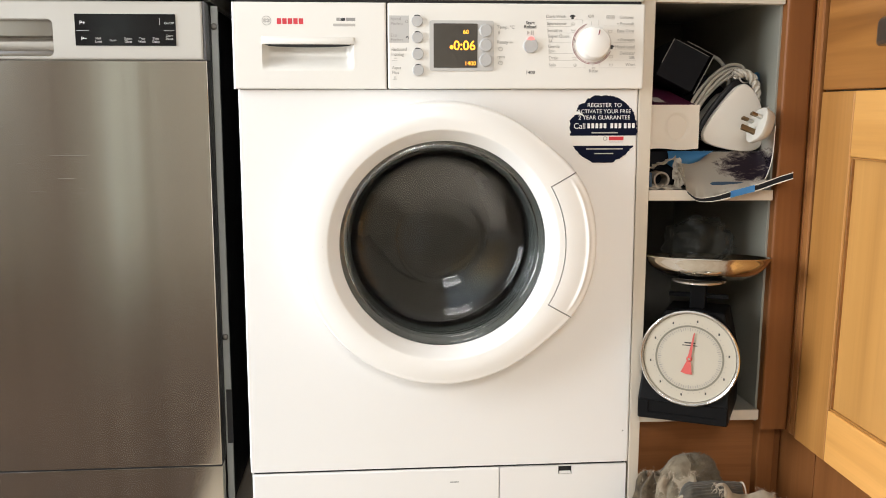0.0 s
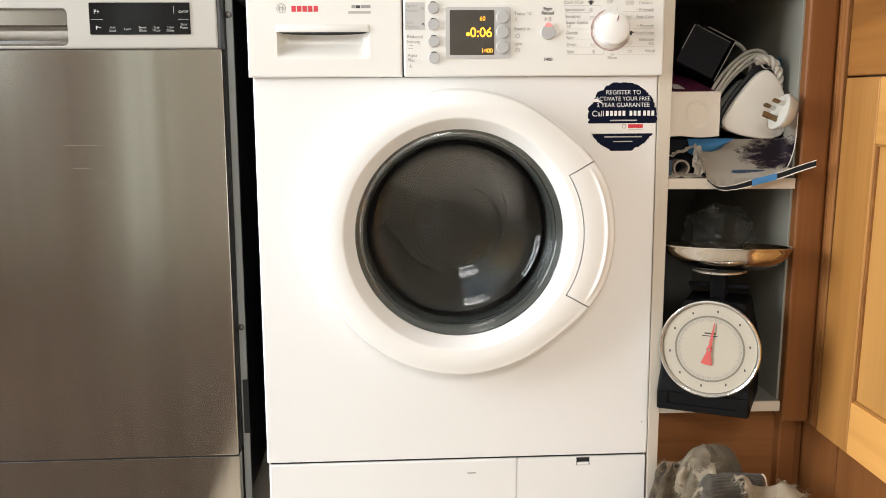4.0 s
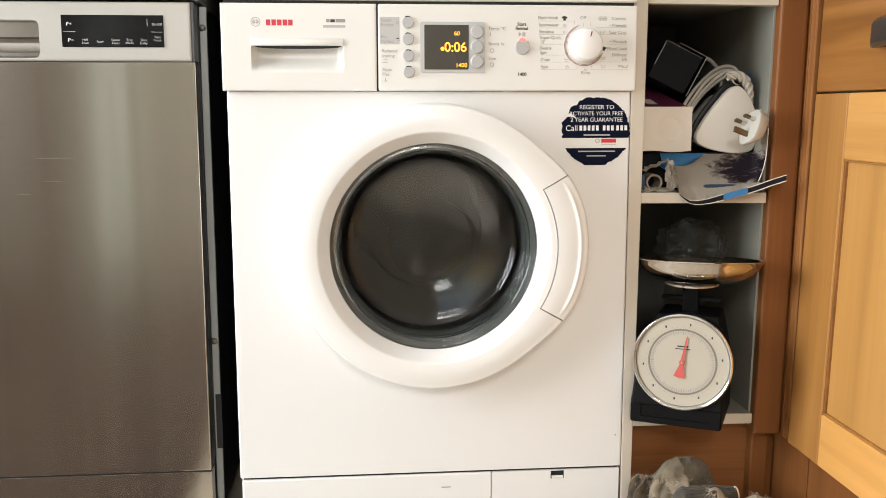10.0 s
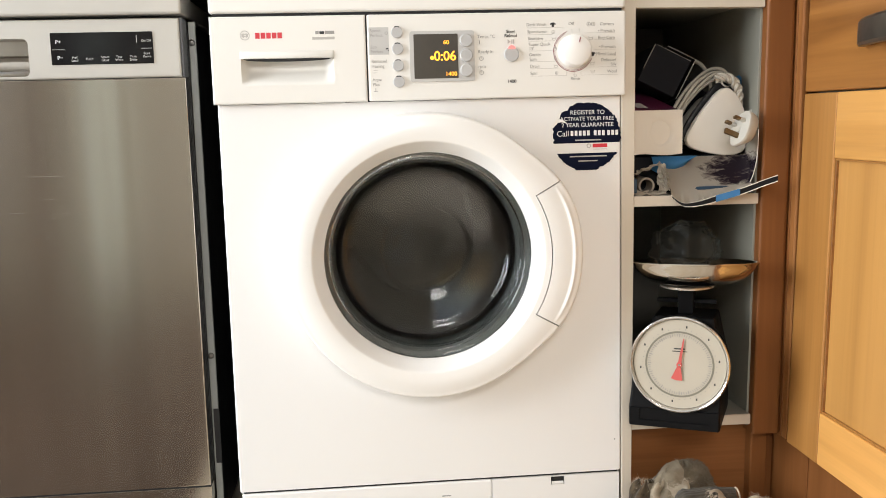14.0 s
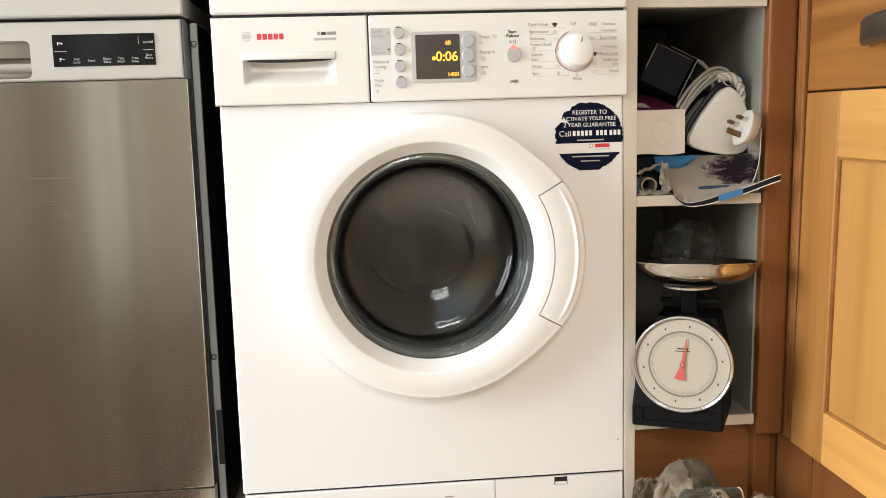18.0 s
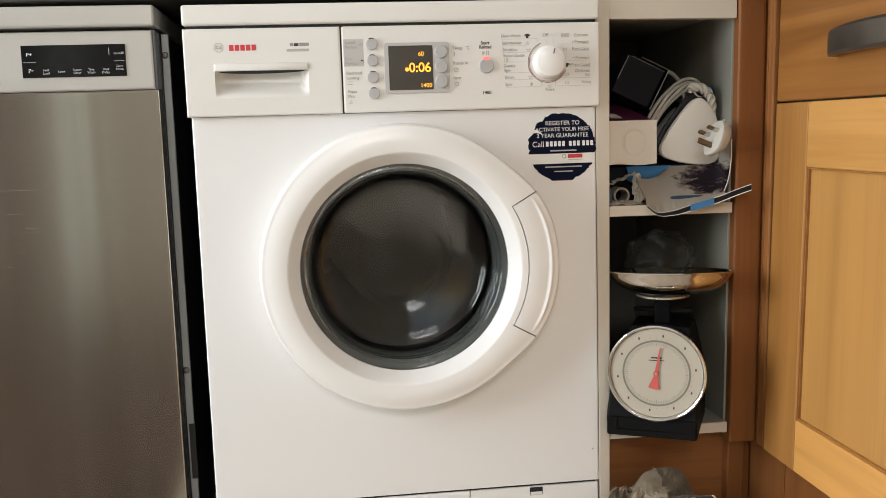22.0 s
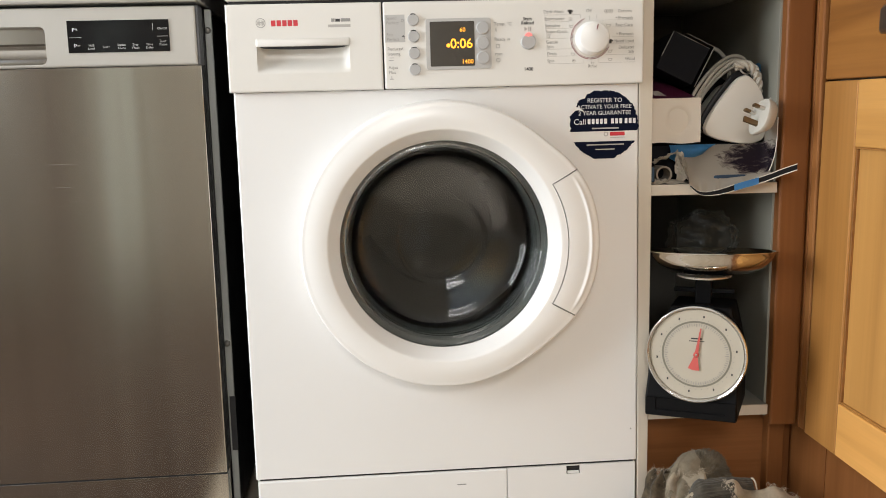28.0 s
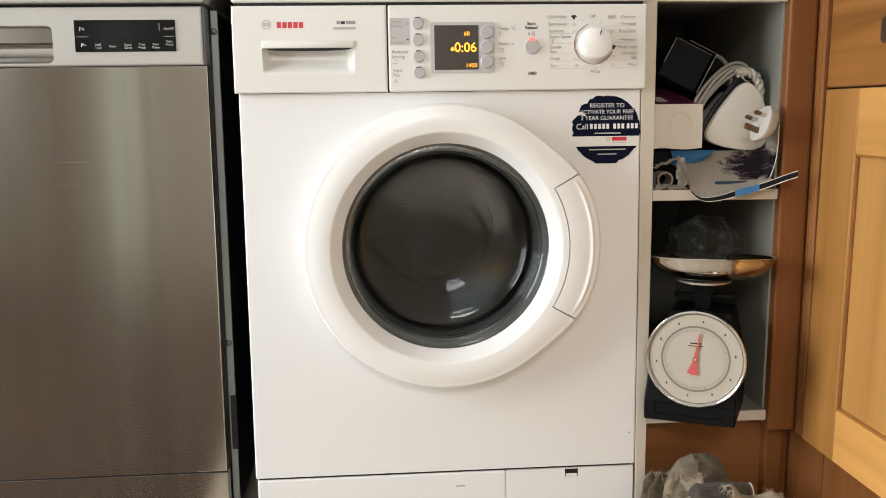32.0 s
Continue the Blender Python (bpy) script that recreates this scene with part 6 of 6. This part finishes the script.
def ribbed_sock():
    """A limp rolled sleeve of ribbed knit, closed at one end."""
    s = thing("cloth_roll", (0.4, -0.09, 0), "rolled dark grey ribbed cloth lying on the mop heads", "cloth")
    bm = bmesh.new()
    n, m = 96, 36
    rows = []
    for i in range(m + 1):
        t = i / m
        cap = min(1.0, (t / 0.16)) if t < 0.16 else 1.0
        size = math.sqrt(1 - (1 - cap) ** 2) * (1 - 0.34 * t) + 0.02
        cx, cy, cz = 0.352 + 0.094 * t, -0.083 - 0.006 * math.sin(3 * t), 0.0865 + 0.005 * math.sin(math.pi * t) + 0.006 * t
        row = []
        for k in range(n):
            a = 2 * math.pi * k / n
            rib = 0.05 * math.cos(22 * a + 1.5 * noise.noise(Vector((t * 5, math.cos(a) * 2, math.sin(a) * 2)))) * min(1, t * 6)
            sag = 0.2 * noise.noise(Vector((math.cos(a) * 1.6, math.sin(a) * 1.6, t * 4)))
            r = size * (1 + rib + sag)
            row.append(bm.verts.new((cx + 0.003 * noise.noise(Vector((t * 6, math.sin(a), 4))), cy + 0.019 * r * math.cos(a), cz + 0.0185 * r * math.sin(a))))
        rows.append(row)
    for a, b in zip(rows, rows[1:]):
        for k in range(n):
            bm.faces.new((a[k], a[(k + 1) % n], b[(k + 1) % n], b[k]))
    bm.faces.new(rows[0][::-1])
    bm.faces.new(rows[-1])
    part("ribbed_cloth", bm, MOPDARK, s, smooth=80)
    cuff = tube([(0.4475, -0.086 + 0.0135 * math.cos(2 * math.pi * k / 20), 0.0925 + 0.0135 * math.sin(2 * math.pi * k / 20)) for k in range(20)], 0.0014, 6, closed=True)
    part("cuff", cuff, MOPPALE, s, "pale frayed cuff", smooth=80)
    rest = bmesh.new()
    bmesh.ops.create_icosphere(rest, subdivisions=4, radius=1)
    for v in rest.verts:
        v.co = Vector((0.4 + v.co.x * 0.05 * (1 + 0.2 * noise.noise(v.co * 3)), -0.088 + v.co.y * 0.03, max(0.001, 0.034 + v.co.z * 0.042)))
    part("folded_end", rest, MOPGREY, s, "grey folded end lying under the roll", smooth=80)


ribbed_sock()


def pale_rag():
    s = thing("mop_head", (0.48, -0.06, 0), "pale frayed mop rag on the floor", "mop head")

    def sheet(u, w):
        return (0.404 + 0.09 * u, -0.074 - 0.08 * w + 0.01 * math.sin(5 * u), 0.104 - 0.014 * max(0, u) ** 0.8 + 0.007 * math.sin(9 * u + 3 * w) - 0.07 * abs(w - 0.42) ** 1.6 * 2 + 0.006 * math.sin(6 * w))

    draped(s, "rag", MOPPALE, 9, sheet, tear=0.45, fray=220, length=0.012)

    def under(u, w):
        return (0.45 + 0.07 * u, -0.03 - 0.06 * w, 0.06 - 0.06 * abs(u - 0.4) - 0.1 * abs(w - 0.5))

    draped(s, "lower_rag", MOPGREY, 11, under, n=20, m=20, fray=60)
    tip = bmesh.new()
    rnd = random.Random(3)
    for k in range(14):
        threads(tip, rnd, (0.471 + 0.0018 * k, -0.085, 0.09 - 0.0006 * k), (0.8, -0.1, 0.25), 8, 0.011, 1.1, 0.0003)
    tagged(part("fringe", tip, MOPPALE, s), kind="stuff")


pale_rag()


def stained_rag():
    s = thing("mop_head", (0.32, -0.04, 0), "dirty tan rag beside the machine on the floor", "mop head")

    def lump(u, w):
        a = radians(210 - 240 * u)
        r = 0.006 + 0.027 * max(0, w) ** 0.8 * (1 + 0.22 * math.sin(u * 23) * w)
        return (0.3235 + r * math.cos(a), -0.032 - r * 0.9 * math.sin(a), 0.102 - 0.075 * max(0, w) ** 1.9 + 0.006 * math.sin(u * 17 + 4 * w))

    draped(s, "rag", MOPTAN, 12, lump, tear=0.5, fray=150, length=0.008, thread=MOPPALE)

    def fold(u, w):
        return (0.33 + 0.035 * u, -0.05 - 0.03 * w, 0.1 - 0.05 * w + 0.009 * math.sin(7 * u + 2 * w))

    draped(s, "fold", MOPPALE, 15, fold, n=24, m=20, tear=0.6, fray=90, length=0.007)


stained_rag()


# ---- what moves ----
def motions():
    walk(DRUM, [(k / 10, Matrix.Translation((CX, 0.25, CZ)) @ Matrix.Rotation(radians(64 * k), 4, "Y")) for k in range(321)])


motions()
